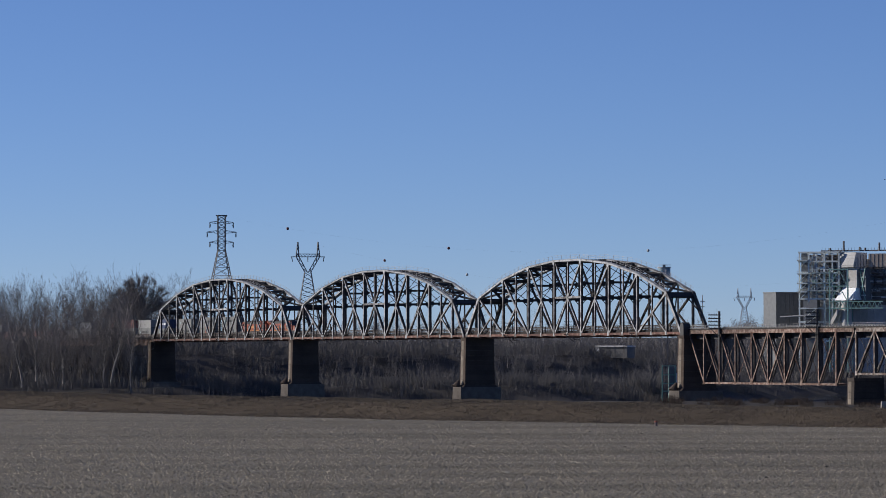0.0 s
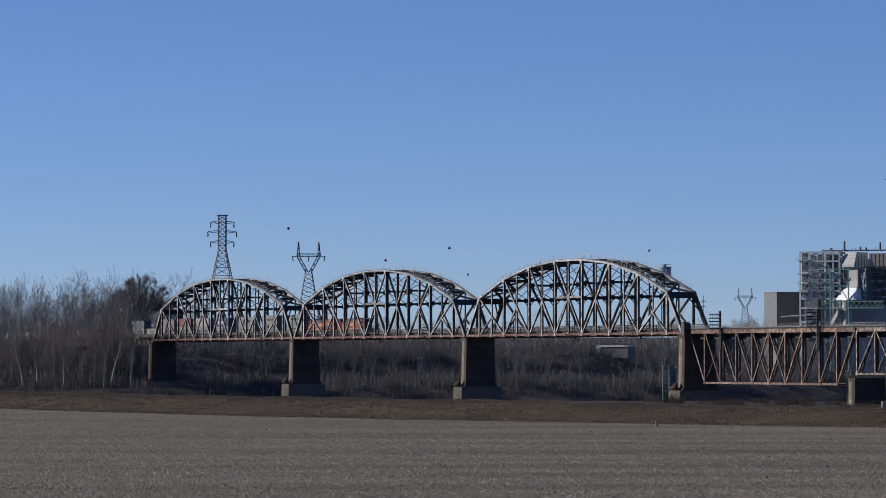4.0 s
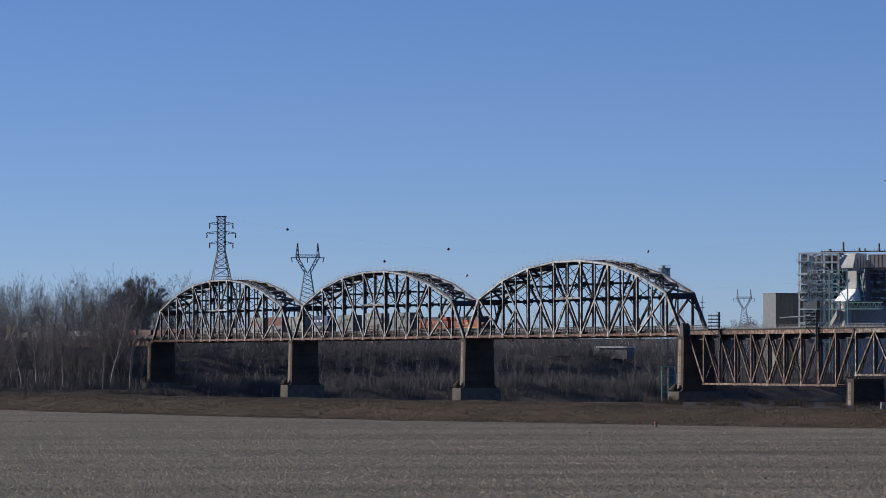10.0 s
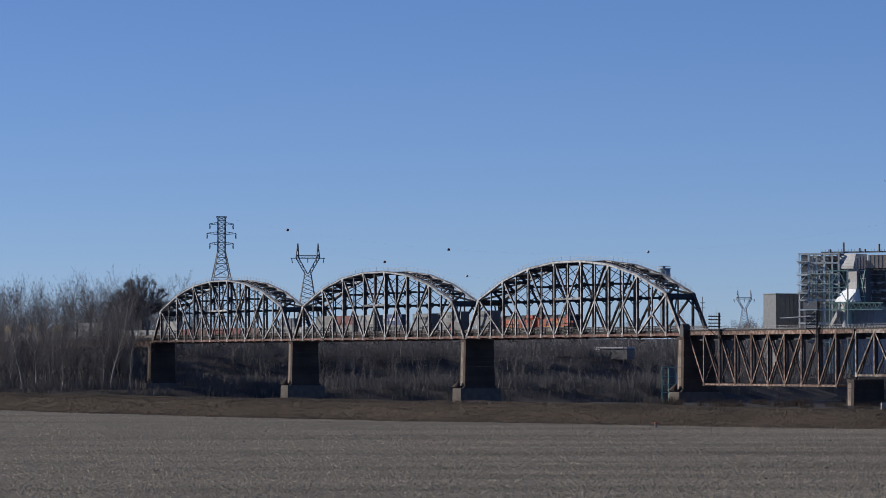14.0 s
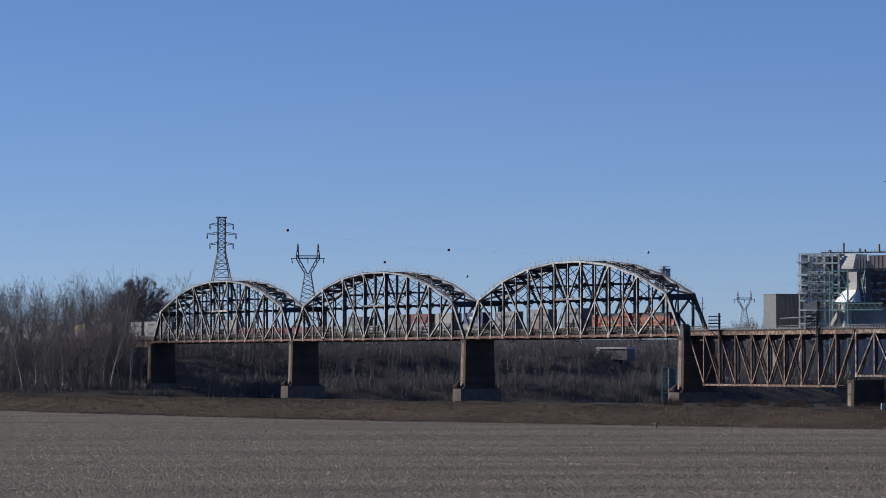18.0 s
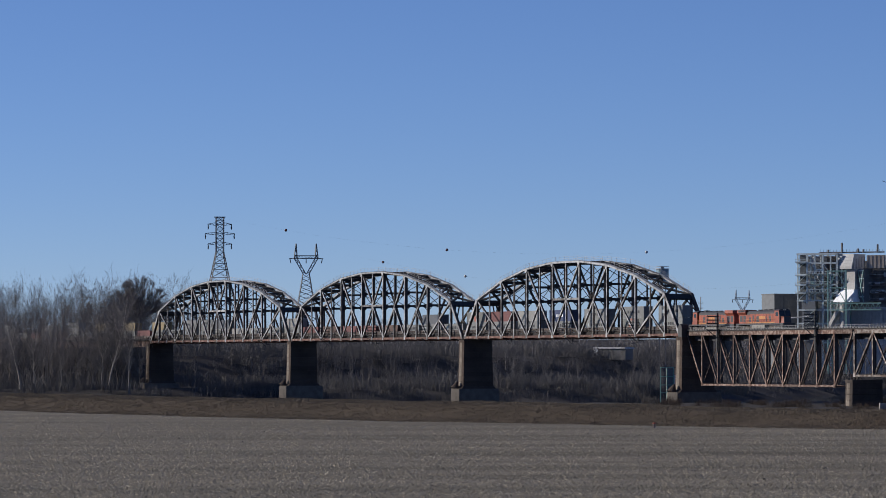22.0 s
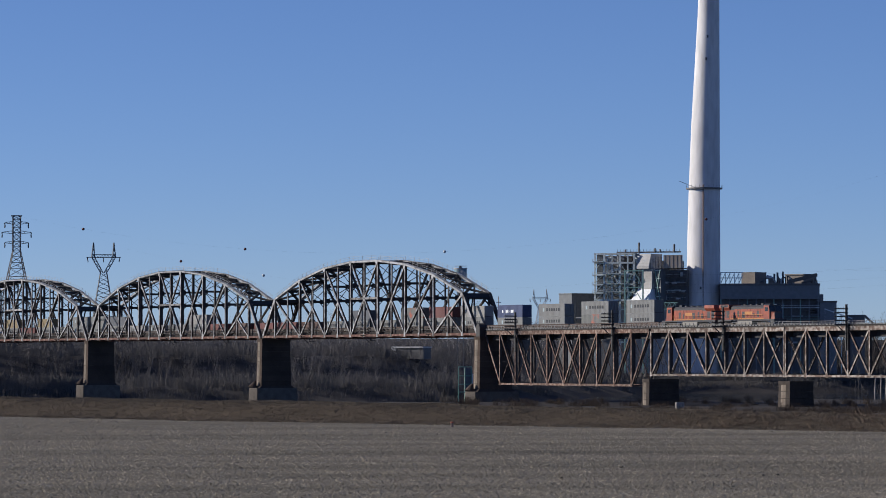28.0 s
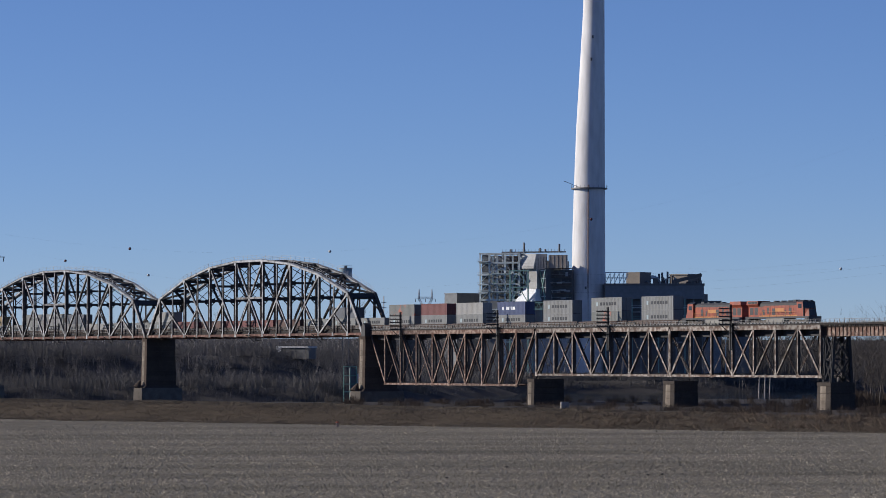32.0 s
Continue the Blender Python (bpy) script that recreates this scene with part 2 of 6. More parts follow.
def field_material(name, pale, dark, fine, islands=0.0):
    """Crop litter over grey-brown soil, darker in long passes parallel to the levee."""
    m = mat(name, pale, dark, rough=0.95, scale=0.15, fine=fine, amount=0.7, bump=0.8, sharp=0.14, mid=0.57, islands=islands, spec=0.1)
    n, l = m.node_tree.nodes, m.node_tree.links
    for x in n:
        if x.type == "MAPPING":
            x.inputs["Rotation"].default_value = (0, 0, math.atan2(0.715, 0.699))
            x.inputs["Scale"].default_value = (0.2, 1.0, 1.0)
        if x.type == "TEX_NOISE" and x.inputs["Scale"].default_value == fine:
            tc = next(t for t in n if t.type == "TEX_COORD")
            l.new(tc.outputs["Object"], x.inputs["Vector"])
    return m


FIELD = field_material("harvested_field", (0.178, 0.157, 0.124), (0.086, 0.075, 0.059), 11.0)
LEVEE_GRASS = mat("dry_winter_grass", (0.09, 0.071, 0.053), (0.054, 0.043, 0.033), rough=0.95, scale=0.35, fine=4, amount=0.9, bump=0.4, spec=0.05)
WOODFLOOR = mat("leaf_litter", (0.072, 0.066, 0.064), (0.048, 0.045, 0.044), rough=0.95, scale=0.05, fine=0.8, amount=0.9, bump=0.6, spec=0.05)
build_ground()

WATER = mat("river_water", (0.03, 0.04, 0.045), rough=0.06, scale=0.05, fine=0.6, bump=0.02)
river = Mesh()
river.box(-660, 8, -1600, 1800, -0.3, 0.0)
water = part("water", river, WATER, None)
water.matrix_world = BRIDGE @ pose(0, 0, WATER_Z - EYE_Z - 6.0)
tagged(water, "dark slow river between the wooded banks", "water", kind="structure")


# ---- through trusses ----
TOP = {1: 9.7, 3: 14.4, 5: 17.25, 7: 18.5, 9: 18.5, 11: 17.25, 13: 14.4, 15: 9.7}


def top_z(i):
    return TOP[i] if i in TOP else (TOP[i - 1] + TOP[i + 1]) / 2


def build_truss(m):
    span = thing("truss_span", m, "camelback steel through truss, faded silver with rusty bottom chord", "bridge", "through truss spans")
    for y in (0.0, WIDE):
        out = -1 if y == 0 else 1

        def B(i, z=0.0):
            return Vector((i * BAY, y, z))

        def T(i):
            return Vector((i * BAY, y, top_z(i)))

        def M(i):
            """The middle of the diagonal that crosses the even panel point i."""
            lo, hi = (i - 1, i + 1)
            return Vector((i * BAY, y, (TOP[lo] if i <= 8 else TOP[hi]) / 2))
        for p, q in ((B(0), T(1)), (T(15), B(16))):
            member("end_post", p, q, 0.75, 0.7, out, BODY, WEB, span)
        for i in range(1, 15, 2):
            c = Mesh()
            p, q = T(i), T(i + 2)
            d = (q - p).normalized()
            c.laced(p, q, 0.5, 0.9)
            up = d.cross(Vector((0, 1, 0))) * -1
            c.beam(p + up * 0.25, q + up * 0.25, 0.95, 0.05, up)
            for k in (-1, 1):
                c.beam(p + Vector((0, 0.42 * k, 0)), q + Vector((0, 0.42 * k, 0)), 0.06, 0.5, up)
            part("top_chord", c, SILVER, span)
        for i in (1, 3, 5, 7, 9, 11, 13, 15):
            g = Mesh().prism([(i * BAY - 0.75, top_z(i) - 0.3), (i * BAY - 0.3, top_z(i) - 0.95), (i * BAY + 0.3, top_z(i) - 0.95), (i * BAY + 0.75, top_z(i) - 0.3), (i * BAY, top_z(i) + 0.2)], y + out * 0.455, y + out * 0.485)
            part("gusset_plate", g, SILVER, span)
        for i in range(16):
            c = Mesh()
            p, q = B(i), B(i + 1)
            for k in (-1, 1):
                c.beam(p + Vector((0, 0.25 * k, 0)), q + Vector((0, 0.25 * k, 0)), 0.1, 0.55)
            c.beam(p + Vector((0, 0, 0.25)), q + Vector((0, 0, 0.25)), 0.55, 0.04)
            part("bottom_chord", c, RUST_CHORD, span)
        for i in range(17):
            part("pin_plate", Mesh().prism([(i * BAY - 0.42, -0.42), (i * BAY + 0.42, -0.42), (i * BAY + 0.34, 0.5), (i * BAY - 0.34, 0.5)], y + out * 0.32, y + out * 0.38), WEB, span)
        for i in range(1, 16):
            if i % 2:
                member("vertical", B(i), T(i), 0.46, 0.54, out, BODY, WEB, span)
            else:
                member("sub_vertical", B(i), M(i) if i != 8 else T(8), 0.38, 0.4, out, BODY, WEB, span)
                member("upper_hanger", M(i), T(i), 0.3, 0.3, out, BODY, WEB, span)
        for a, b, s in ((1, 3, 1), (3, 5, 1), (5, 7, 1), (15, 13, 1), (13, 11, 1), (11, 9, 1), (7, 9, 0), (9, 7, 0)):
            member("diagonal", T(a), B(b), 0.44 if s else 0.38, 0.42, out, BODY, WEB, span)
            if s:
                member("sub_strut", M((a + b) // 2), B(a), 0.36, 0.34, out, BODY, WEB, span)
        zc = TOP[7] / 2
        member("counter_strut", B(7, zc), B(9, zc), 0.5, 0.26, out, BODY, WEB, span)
        post = Mesh().beam((0, 0, 0), (0, 0, 1.05), 0.06, 0.06).mesh("rail_post", SILVER)
        for i in range(1, 15, 2):
            p, q = T(i) + Vector((0, 0, 0.34)), T(i + 2) + Vector((0, 0, 0.34))
            for k in range(6):
                part("rail_post", post, SILVER, span, at=Matrix.Translation(p.lerp(q, (k + 0.5) / 6)))
            for h in (0.55, 1.02):
                part("hand_line", Mesh().beam(p + Vector((0, 0, h)), q + Vector((0, 0, h)), 0.035, 0.035), SILVER, span)
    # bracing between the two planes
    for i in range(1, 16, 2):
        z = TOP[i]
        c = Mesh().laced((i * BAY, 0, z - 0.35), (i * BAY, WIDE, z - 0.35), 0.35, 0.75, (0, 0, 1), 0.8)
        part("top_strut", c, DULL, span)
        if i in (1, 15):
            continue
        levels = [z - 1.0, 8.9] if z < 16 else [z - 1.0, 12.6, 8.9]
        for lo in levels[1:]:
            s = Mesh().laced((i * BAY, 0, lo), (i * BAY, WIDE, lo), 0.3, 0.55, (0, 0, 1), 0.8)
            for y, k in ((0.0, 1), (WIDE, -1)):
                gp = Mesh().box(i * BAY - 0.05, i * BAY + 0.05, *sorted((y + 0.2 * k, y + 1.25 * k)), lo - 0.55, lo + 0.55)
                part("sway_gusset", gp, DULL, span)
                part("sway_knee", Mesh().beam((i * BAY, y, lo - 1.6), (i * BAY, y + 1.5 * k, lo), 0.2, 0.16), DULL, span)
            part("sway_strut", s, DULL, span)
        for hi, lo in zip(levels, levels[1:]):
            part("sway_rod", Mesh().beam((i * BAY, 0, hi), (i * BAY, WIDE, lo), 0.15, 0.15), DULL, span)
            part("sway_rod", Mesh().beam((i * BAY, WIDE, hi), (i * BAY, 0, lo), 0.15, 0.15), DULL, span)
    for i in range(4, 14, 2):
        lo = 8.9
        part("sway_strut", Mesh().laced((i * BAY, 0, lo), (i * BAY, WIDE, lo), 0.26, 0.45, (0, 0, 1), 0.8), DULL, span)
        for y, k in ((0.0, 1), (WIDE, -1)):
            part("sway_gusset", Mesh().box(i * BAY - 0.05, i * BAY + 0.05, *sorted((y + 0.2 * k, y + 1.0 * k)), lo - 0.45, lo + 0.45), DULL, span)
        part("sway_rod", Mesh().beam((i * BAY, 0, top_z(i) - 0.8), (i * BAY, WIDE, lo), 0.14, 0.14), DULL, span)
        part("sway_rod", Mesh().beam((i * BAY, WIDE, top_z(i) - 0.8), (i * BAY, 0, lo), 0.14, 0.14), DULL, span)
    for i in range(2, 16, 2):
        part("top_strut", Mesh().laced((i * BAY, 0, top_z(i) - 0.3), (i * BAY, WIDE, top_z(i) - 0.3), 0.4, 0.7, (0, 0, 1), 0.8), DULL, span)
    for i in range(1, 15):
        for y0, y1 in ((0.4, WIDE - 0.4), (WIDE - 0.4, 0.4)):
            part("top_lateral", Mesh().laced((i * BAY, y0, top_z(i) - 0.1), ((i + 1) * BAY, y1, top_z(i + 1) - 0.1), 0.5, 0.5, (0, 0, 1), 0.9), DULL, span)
    for e, h in ((0, 1), (16, 15)):
        # portal in the plane of the end posts
        def P(t, y):
            return Vector((e * BAY, y, 0)).lerp(Vector((h * BAY, y, TOP[h])), t)
        along = (P(1, 0) - P(0, 0)).normalized()
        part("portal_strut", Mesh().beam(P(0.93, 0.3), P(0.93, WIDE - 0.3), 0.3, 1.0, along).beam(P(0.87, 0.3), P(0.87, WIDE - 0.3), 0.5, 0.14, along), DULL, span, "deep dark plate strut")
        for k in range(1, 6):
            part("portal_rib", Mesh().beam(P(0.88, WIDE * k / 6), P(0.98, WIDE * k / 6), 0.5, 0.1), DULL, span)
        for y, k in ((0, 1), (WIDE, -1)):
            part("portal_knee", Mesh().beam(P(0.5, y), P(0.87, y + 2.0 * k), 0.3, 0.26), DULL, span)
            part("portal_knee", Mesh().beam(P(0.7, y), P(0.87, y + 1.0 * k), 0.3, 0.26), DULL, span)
    for i in range(17):
        f = Mesh().box(i * BAY - 0.03, i * BAY + 0.03, 0.1, WIDE - 0.1, -0.75, 0.3)
        for z in (-0.75, 0.28):
            f.box(i * BAY - 0.22, i * BAY + 0.22, 0.1, WIDE - 0.1, z, z + 0.04)
        part("floor_beam", f, RUST_CHORD, span)
    for y in (MID_Y - 1.9, MID_Y - 0.8, MID_Y + 0.8, MID_Y + 1.9):
        s = Mesh().box(0, LENGTH, y - 0.02, y + 0.02, -0.6, 0.3)
        for z in (-0.6, 0.28):
            s.box(0, LENGTH, y - 0.15, y + 0.15, z, z + 0.04)
        part("stringer", s, RUST_CHORD, span)
    for y in (0.75, WIDE - 0.9):
        part("kick_panel", Mesh().box(0, LENGTH, y, y + 0.06, 0.3, 0.95), DARK_TIMBER, span, "dark plank kick panel")
        for z in (1.12, 1.5, 1.9):
            part("floor_rail", Mesh().box(0, LENGTH, y, y + 0.08, z, z + 0.15), BODY, span)
        for k in range(17):
            part("floor_rail_post", Mesh().box(k * BAY - 0.1, k * BAY + 0.1, y + 0.08, y + 0.24, 0.3, 2.05), DULL, span)
    for i in range(0, 16, 2):
        part("bottom_lateral", Mesh().beam((i * BAY, 0, -0.5), ((i + 2) * BAY, WIDE, -0.5), 0.15, 0.15), RUST_CHORD, span)
        part("bottom_lateral", Mesh().beam((i * BAY, WIDE, -0.5), ((i + 2) * BAY, 0, -0.5), 0.15, 0.15), RUST_CHORD, span)
    return span


def build_through_trusses():
    first = build_truss(on_bridge(-LENGTH))
    for k in (1, 2):
        copy_thing(first, on_bridge(-LENGTH - k * (LENGTH + GAP)))


build_through_trusses()

# ---- deck trusses ----
DECK_Y = (MID_Y - 2.45, MID_Y + 2.45)


def build_deck_truss(m, bays, depth, hung, paint, label):
    """A deck truss of bays panels under the track. hung: its ends rest on the pier by the top chord, else by the bottom chord."""
    span = thing("deck_truss_span", m, label, "bridge", "deck truss spans")
    zt, zb, n = 0.2, 0.2 - depth, bays
    for y in DECK_Y:
        out = -1 if y < MID_Y else 1

        def T(i):
            return Vector((i * BAY, y, zt))

        def B(i):
            return Vector((i * BAY, y, zb))
        for i in range(n):
            c = Mesh().beam(T(i) - Vector((0, 0, 0.03)), T(i + 1) - Vector((0, 0, 0.03)), 0.45, 0.82)
            c.beam(T(i) + Vector((0, 0, 0.4)), T(i + 1) + Vector((0, 0, 0.4)), 0.62, 0.06)
            part("top_chord", c, paint, span)
        lo, hi = (1, n - 1) if hung else (0, n)
        for i in range(lo, hi):
            c = Mesh()
            for k in (-1, 1):
                c.beam(B(i) + Vector((0, 0.17 * k, 0)), B(i + 1) + Vector((0, 0.17 * k, 0)), 0.08, 0.42)
            part("bottom_chord", c, paint, span)
        for i in range(lo, hi + 1):
            part("gusset_plate", Mesh().prism([(i * BAY - 0.5, zb - 0.3), (i * BAY + 0.5, zb - 0.3), (i * BAY + 0.3, zb + 0.6), (i * BAY - 0.3, zb + 0.6)], y + out * 0.22, y + out * 0.25), paint, span)
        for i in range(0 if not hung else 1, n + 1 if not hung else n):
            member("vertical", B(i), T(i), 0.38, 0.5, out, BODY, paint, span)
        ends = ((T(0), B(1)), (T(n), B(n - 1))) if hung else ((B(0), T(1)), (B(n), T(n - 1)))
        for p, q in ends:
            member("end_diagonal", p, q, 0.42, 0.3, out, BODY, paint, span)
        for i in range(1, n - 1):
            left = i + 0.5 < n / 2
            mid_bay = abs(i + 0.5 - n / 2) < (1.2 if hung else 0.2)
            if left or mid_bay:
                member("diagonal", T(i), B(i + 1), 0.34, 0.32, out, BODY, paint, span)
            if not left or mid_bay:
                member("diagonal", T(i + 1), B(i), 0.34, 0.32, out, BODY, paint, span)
    for i in range(n + 1):
        x = i * BAY
        if lo <= i <= hi:
            part("cross_strut", Mesh().laced((x, DECK_Y[0], zb), (x, DECK_Y[1], zb), 0.3, 0.3, (0, 0, 1)), paint, span)
            part("sway_rod", Mesh().beam((x, DECK_Y[0], zb), (x, DECK_Y[1], zt), 0.12, 0.12), paint, span)
            part("sway_rod", Mesh().beam((x, DECK_Y[1], zb), (x, DECK_Y[0], zt), 0.12, 0.12), paint, span)
        part("floor_beam", Mesh().box(x - 0.2, x + 0.2, DECK_Y[0], DECK_Y[1], -1.5, 0.3), DULL, span)
    for y in (MID_Y - 0.8, MID_Y + 0.8):
        part("stringer", Mesh().box(0, n * BAY, y - 0.15, y + 0.15, -1.5, 0.32), DULL, span, "deep dark stringer")
    return span


build_deck_truss(on_bridge(1.6), 10, 11.85, True, RUST_BROWN, "deep rust-brown steel deck truss hung under the track")
second = build_deck_truss(on_bridge(78.7), 7, 9.5, False, RUST_TAN, "rust-streaked pale steel deck truss under the track")
copy_thing(second, on_bridge(132.6))


# ---- viaducts at both ends ----
def build_girder_span(m, length):
    g = thing("girder_span", m, "riveted plate girder span with stiffener ribs", "bridge", "girder spans")
    for y in (MID_Y - 1.7, MID_Y + 1.7):
        k = -1 if y < MID_Y else 1
        w = Mesh().box(0.05, length - 0.05, y - 0.02, y + 0.02, -1.55, 0.3)
        for z in (-1.6, 0.26):
            w.box(0.05, length - 0.05, y - 0.22, y + 0.22, z, z + 0.06)
        part("girder", w, RUST_BROWN, g)
        rib = Mesh().box(-0.06, 0.06, min(y + 0.02 * k, y + 0.2 * k), max(y + 0.02 * k, y + 0.2 * k), -1.54, 0.26).mesh("rib", RUST_BROWN)
        for i in range(int(length / 1.25) + 1):
            part("rib", rib, RUST_BROWN, g, at=Matrix.Translation((0.1 + i * (length - 0.2) / int(length / 1.25), 0, 0)))
    for i in range(5):
        part("cross_frame", Mesh().beam((length * (i + 0.5) / 5, MID_Y - 1.7, -1.4), (length * (i + 0.5) / 5, MID_Y + 1.7, 0.1), 0.15, 0.15), RUST_BROWN, g)
    return g


def build_tower(m, height, width, footed=True):
    """A riveted steel tower of four battered legs with lattice bracing."""
    tw = thing("viaduct_tower", m, "dark riveted steel viaduct tower with lattice bracing", "bridge tower", "viaduct towers")
    top = -1.6

    def leg(sx, sy, t):
        z = top - height * t
        return Vector((sx * width / 2, MID_Y + sy * (1.7 + 0.6 * t), z))
    for sx in (-1, 1):
        for sy in (-1, 1):
            part("leg", Mesh().laced(leg(sx, sy, 0), leg(sx, sy, 1), 0.6, 0.55, (0, 1, 0), 1.0), DULL, tw)
            if footed:
                part("footing", Mesh().box(sx * width / 2 - 0.9, sx * width / 2 + 0.9, MID_Y + sy * 2.3 - 0.9, MID_Y + sy * 2.3 + 0.9, top - height - 2.5, top - height), STONE, tw)
    levels = (0.0, 0.5, 1.0)
    for a, b in zip(levels, levels[1:]):
        for sy in (-1, 1):
            part("brace", Mesh().laced(leg(-1, sy, a), leg(1, sy, b), 0.3, 0.25), DULL, tw)
            part("brace", Mesh().laced(leg(1, sy, a), leg(-1, sy, b), 0.3, 0.25), DULL, tw)
        for sx in (-1, 1):
            part("brace", Mesh().laced(leg(sx, -1, a), leg(sx, 1, b), 0.3, 0.25, (1, 0, 0)), DULL, tw)
            part("brace", Mesh().laced(leg(sx, 1, a), leg(sx, -1, b), 0.3, 0.25, (1, 0, 0)), DULL, tw)
    for t in levels:
        for sy in (-1, 1):
            part("strut", Mesh().laced(leg(-1, sy, t), leg(1, sy, t), 0.3, 0.3), DULL, tw)
        for sx in (-1, 1):
            part("strut", Mesh().laced(leg(sx, -1, t), leg(sx, 1, t), 0.3, 0.3, (1, 0, 0)), DULL, tw)
    return tw


FAR_END = -3 * (LENGTH + GAP)
girder = build_girder_span(on_bridge(187.0), 18.0)
for x in (205.0, 223.0, 241.0, 259.0, FAR_END - 18.0, FAR_END - 36.0, FAR_END - 54.0, FAR_END - 72.0, FAR_END - 90.0, FAR_END - 108.0):
    copy_thing(girder, on_bridge(x))
build_tower(on_bridge(187.9), 8.8, 2.4, False)
tower = build_tower(on_bridge(220.0), 13.6, 5.6)
for x in (256.0, FAR_END - 36.0, FAR_END - 72.0):
    copy_thing(tower, on_bridge(x))


# ---- piers ----
def build_pier(m, top, foot, thick, y0, y1, stone, label, plinth=True):
    """A battered shaft with a coping; plinth: a wider footing with a sloped shoulder."""
    p = thing("bridge_pier", m, label, "bridge pier", "river piers")

    def ring(z, t, a, b, nose):
        return [(-t / 2, a, z), (0, a - nose, z), (t / 2, a, z), (t / 2, b, z), (0, b + nose * 0.3, z), (-t / 2, b, z)]
    h = top - foot
    part("coping", Mesh().loft([ring(top - 0.7, thick + 0.16, y0 - 0.1, y1 + 0.1, 0.3), ring(top, thick + 0.16, y0 - 0.1, y1 + 0.1, 0.3)]), stone, p)
    count = max(3, int(h / 1.3))
    for k in range(count):
        a, b = foot + (h - 0.7) * k / count, foot + (h - 0.7) * (k + 1) / count
        g = [0.3 * (top - z) / h for z in (a, b)]
        c = Mesh().loft([ring(a + 0.02, thick + g[0], y0 - g[0], y1 + g[0], 0.35), ring(b - 0.03, thick + g[1], y0 - g[1], y1 + g[1], 0.35), ring(b, thick + g[1] - 0.06, y0 - g[1] + 0.03, y1 + g[1] - 0.03, 0.35)])
        part("stone_course", c, stone, p)
        n = [(-thick / 2 - g[j] / 2 - 0.03, y0 - g[j] + 0.05, z) for j, z in enumerate((a + 0.03, b - 0.03))]
        o = [(0.0, y0 - g[j] - 0.38, z) for j, z in enumerate((a + 0.03, b - 0.03))]
        e = [(thick / 2 + g[j] / 2 + 0.03, y0 - g[j] + 0.05, z) for j, z in enumerate((a + 0.03, b - 0.03))]
        part("nose_stone", Mesh().loft([[n[0], o[0], e[0]], [n[1], o[1], e[1]]]), NOSE, p, "end stone coloured paler for the sun on it")
    if plinth:
        f = Mesh().loft([ring(foot, thick + 0.6, y0 - 0.4, y1 + 0.4, 0.5), ring(foot - 0.6, thick + 1.3, y0 - 1.1, y1 + 0.9, 0.7)][::-1])
        part("shoulder", f, stone, p)
        part("nose_cap", Mesh().tube((0, y0 - 2.1, foot - 0.62), (0, y0 - 1.3, foot + 1.3), 1.25, 0.15, 12), stone, p, "pointed ice-breaker cap")
        part("footing", Mesh().loft([ring(foot - 7.6, thick + 2.4, y0 - 2.1, y1 + 1.6, 1.3), ring(foot - 0.75, thick + 2.2, y0 - 1.9, y1 + 1.6, 1.2), ring(foot - 0.6, thick + 2.0, y0 - 1.8, y1 + 1.5, 1.1)]), CONCRETE, p)
    return p


river_pier = build_pier(on_bridge(-GAP / 2 - LENGTH), -0.6, -12.9, 3.0, -0.7, WIDE + 0.5, STONE, "brown stone river pier on a pale concrete footing")
copy_thing(river_pier, on_bridge(0.8))
copy_thing(river_pier, on_bridge(-1.5 * GAP - 2 * LENGTH))
copy_thing(river_pier, on_bridge(FAR_END + GAP / 2 - 0.8))
build_pier(on_bridge(78.2), -10.2, -19.5, 2.9, DECK_Y[0] - 1.2, DECK_Y[1] + 1.2, SHADE_CONCRETE, "weathered tan concrete pier under deck trusses", False)
build_pier(on_bridge(FAR_END - 23.0), -1.7, -16.5, 1.3, MID_Y - 2.2, MID_Y + 1.6, CONCRETE, "slim pale concrete pier under the far viaduct", False)
for x, t in ((132.3, 4.2), (187.3, 4.4)):
    build_pier(on_bridge(x), -10.4, -19.5, t, DECK_Y[0] - 0.3, DECK_Y[1] + 0.3, SHADE_CONCRETE, "concrete pier with its end coloured sunlit pale and its sides shade dark", False)


# ---- track and walkway ----
X_LEFT, X_RIGHT = FAR_END - 150.0, 277.0


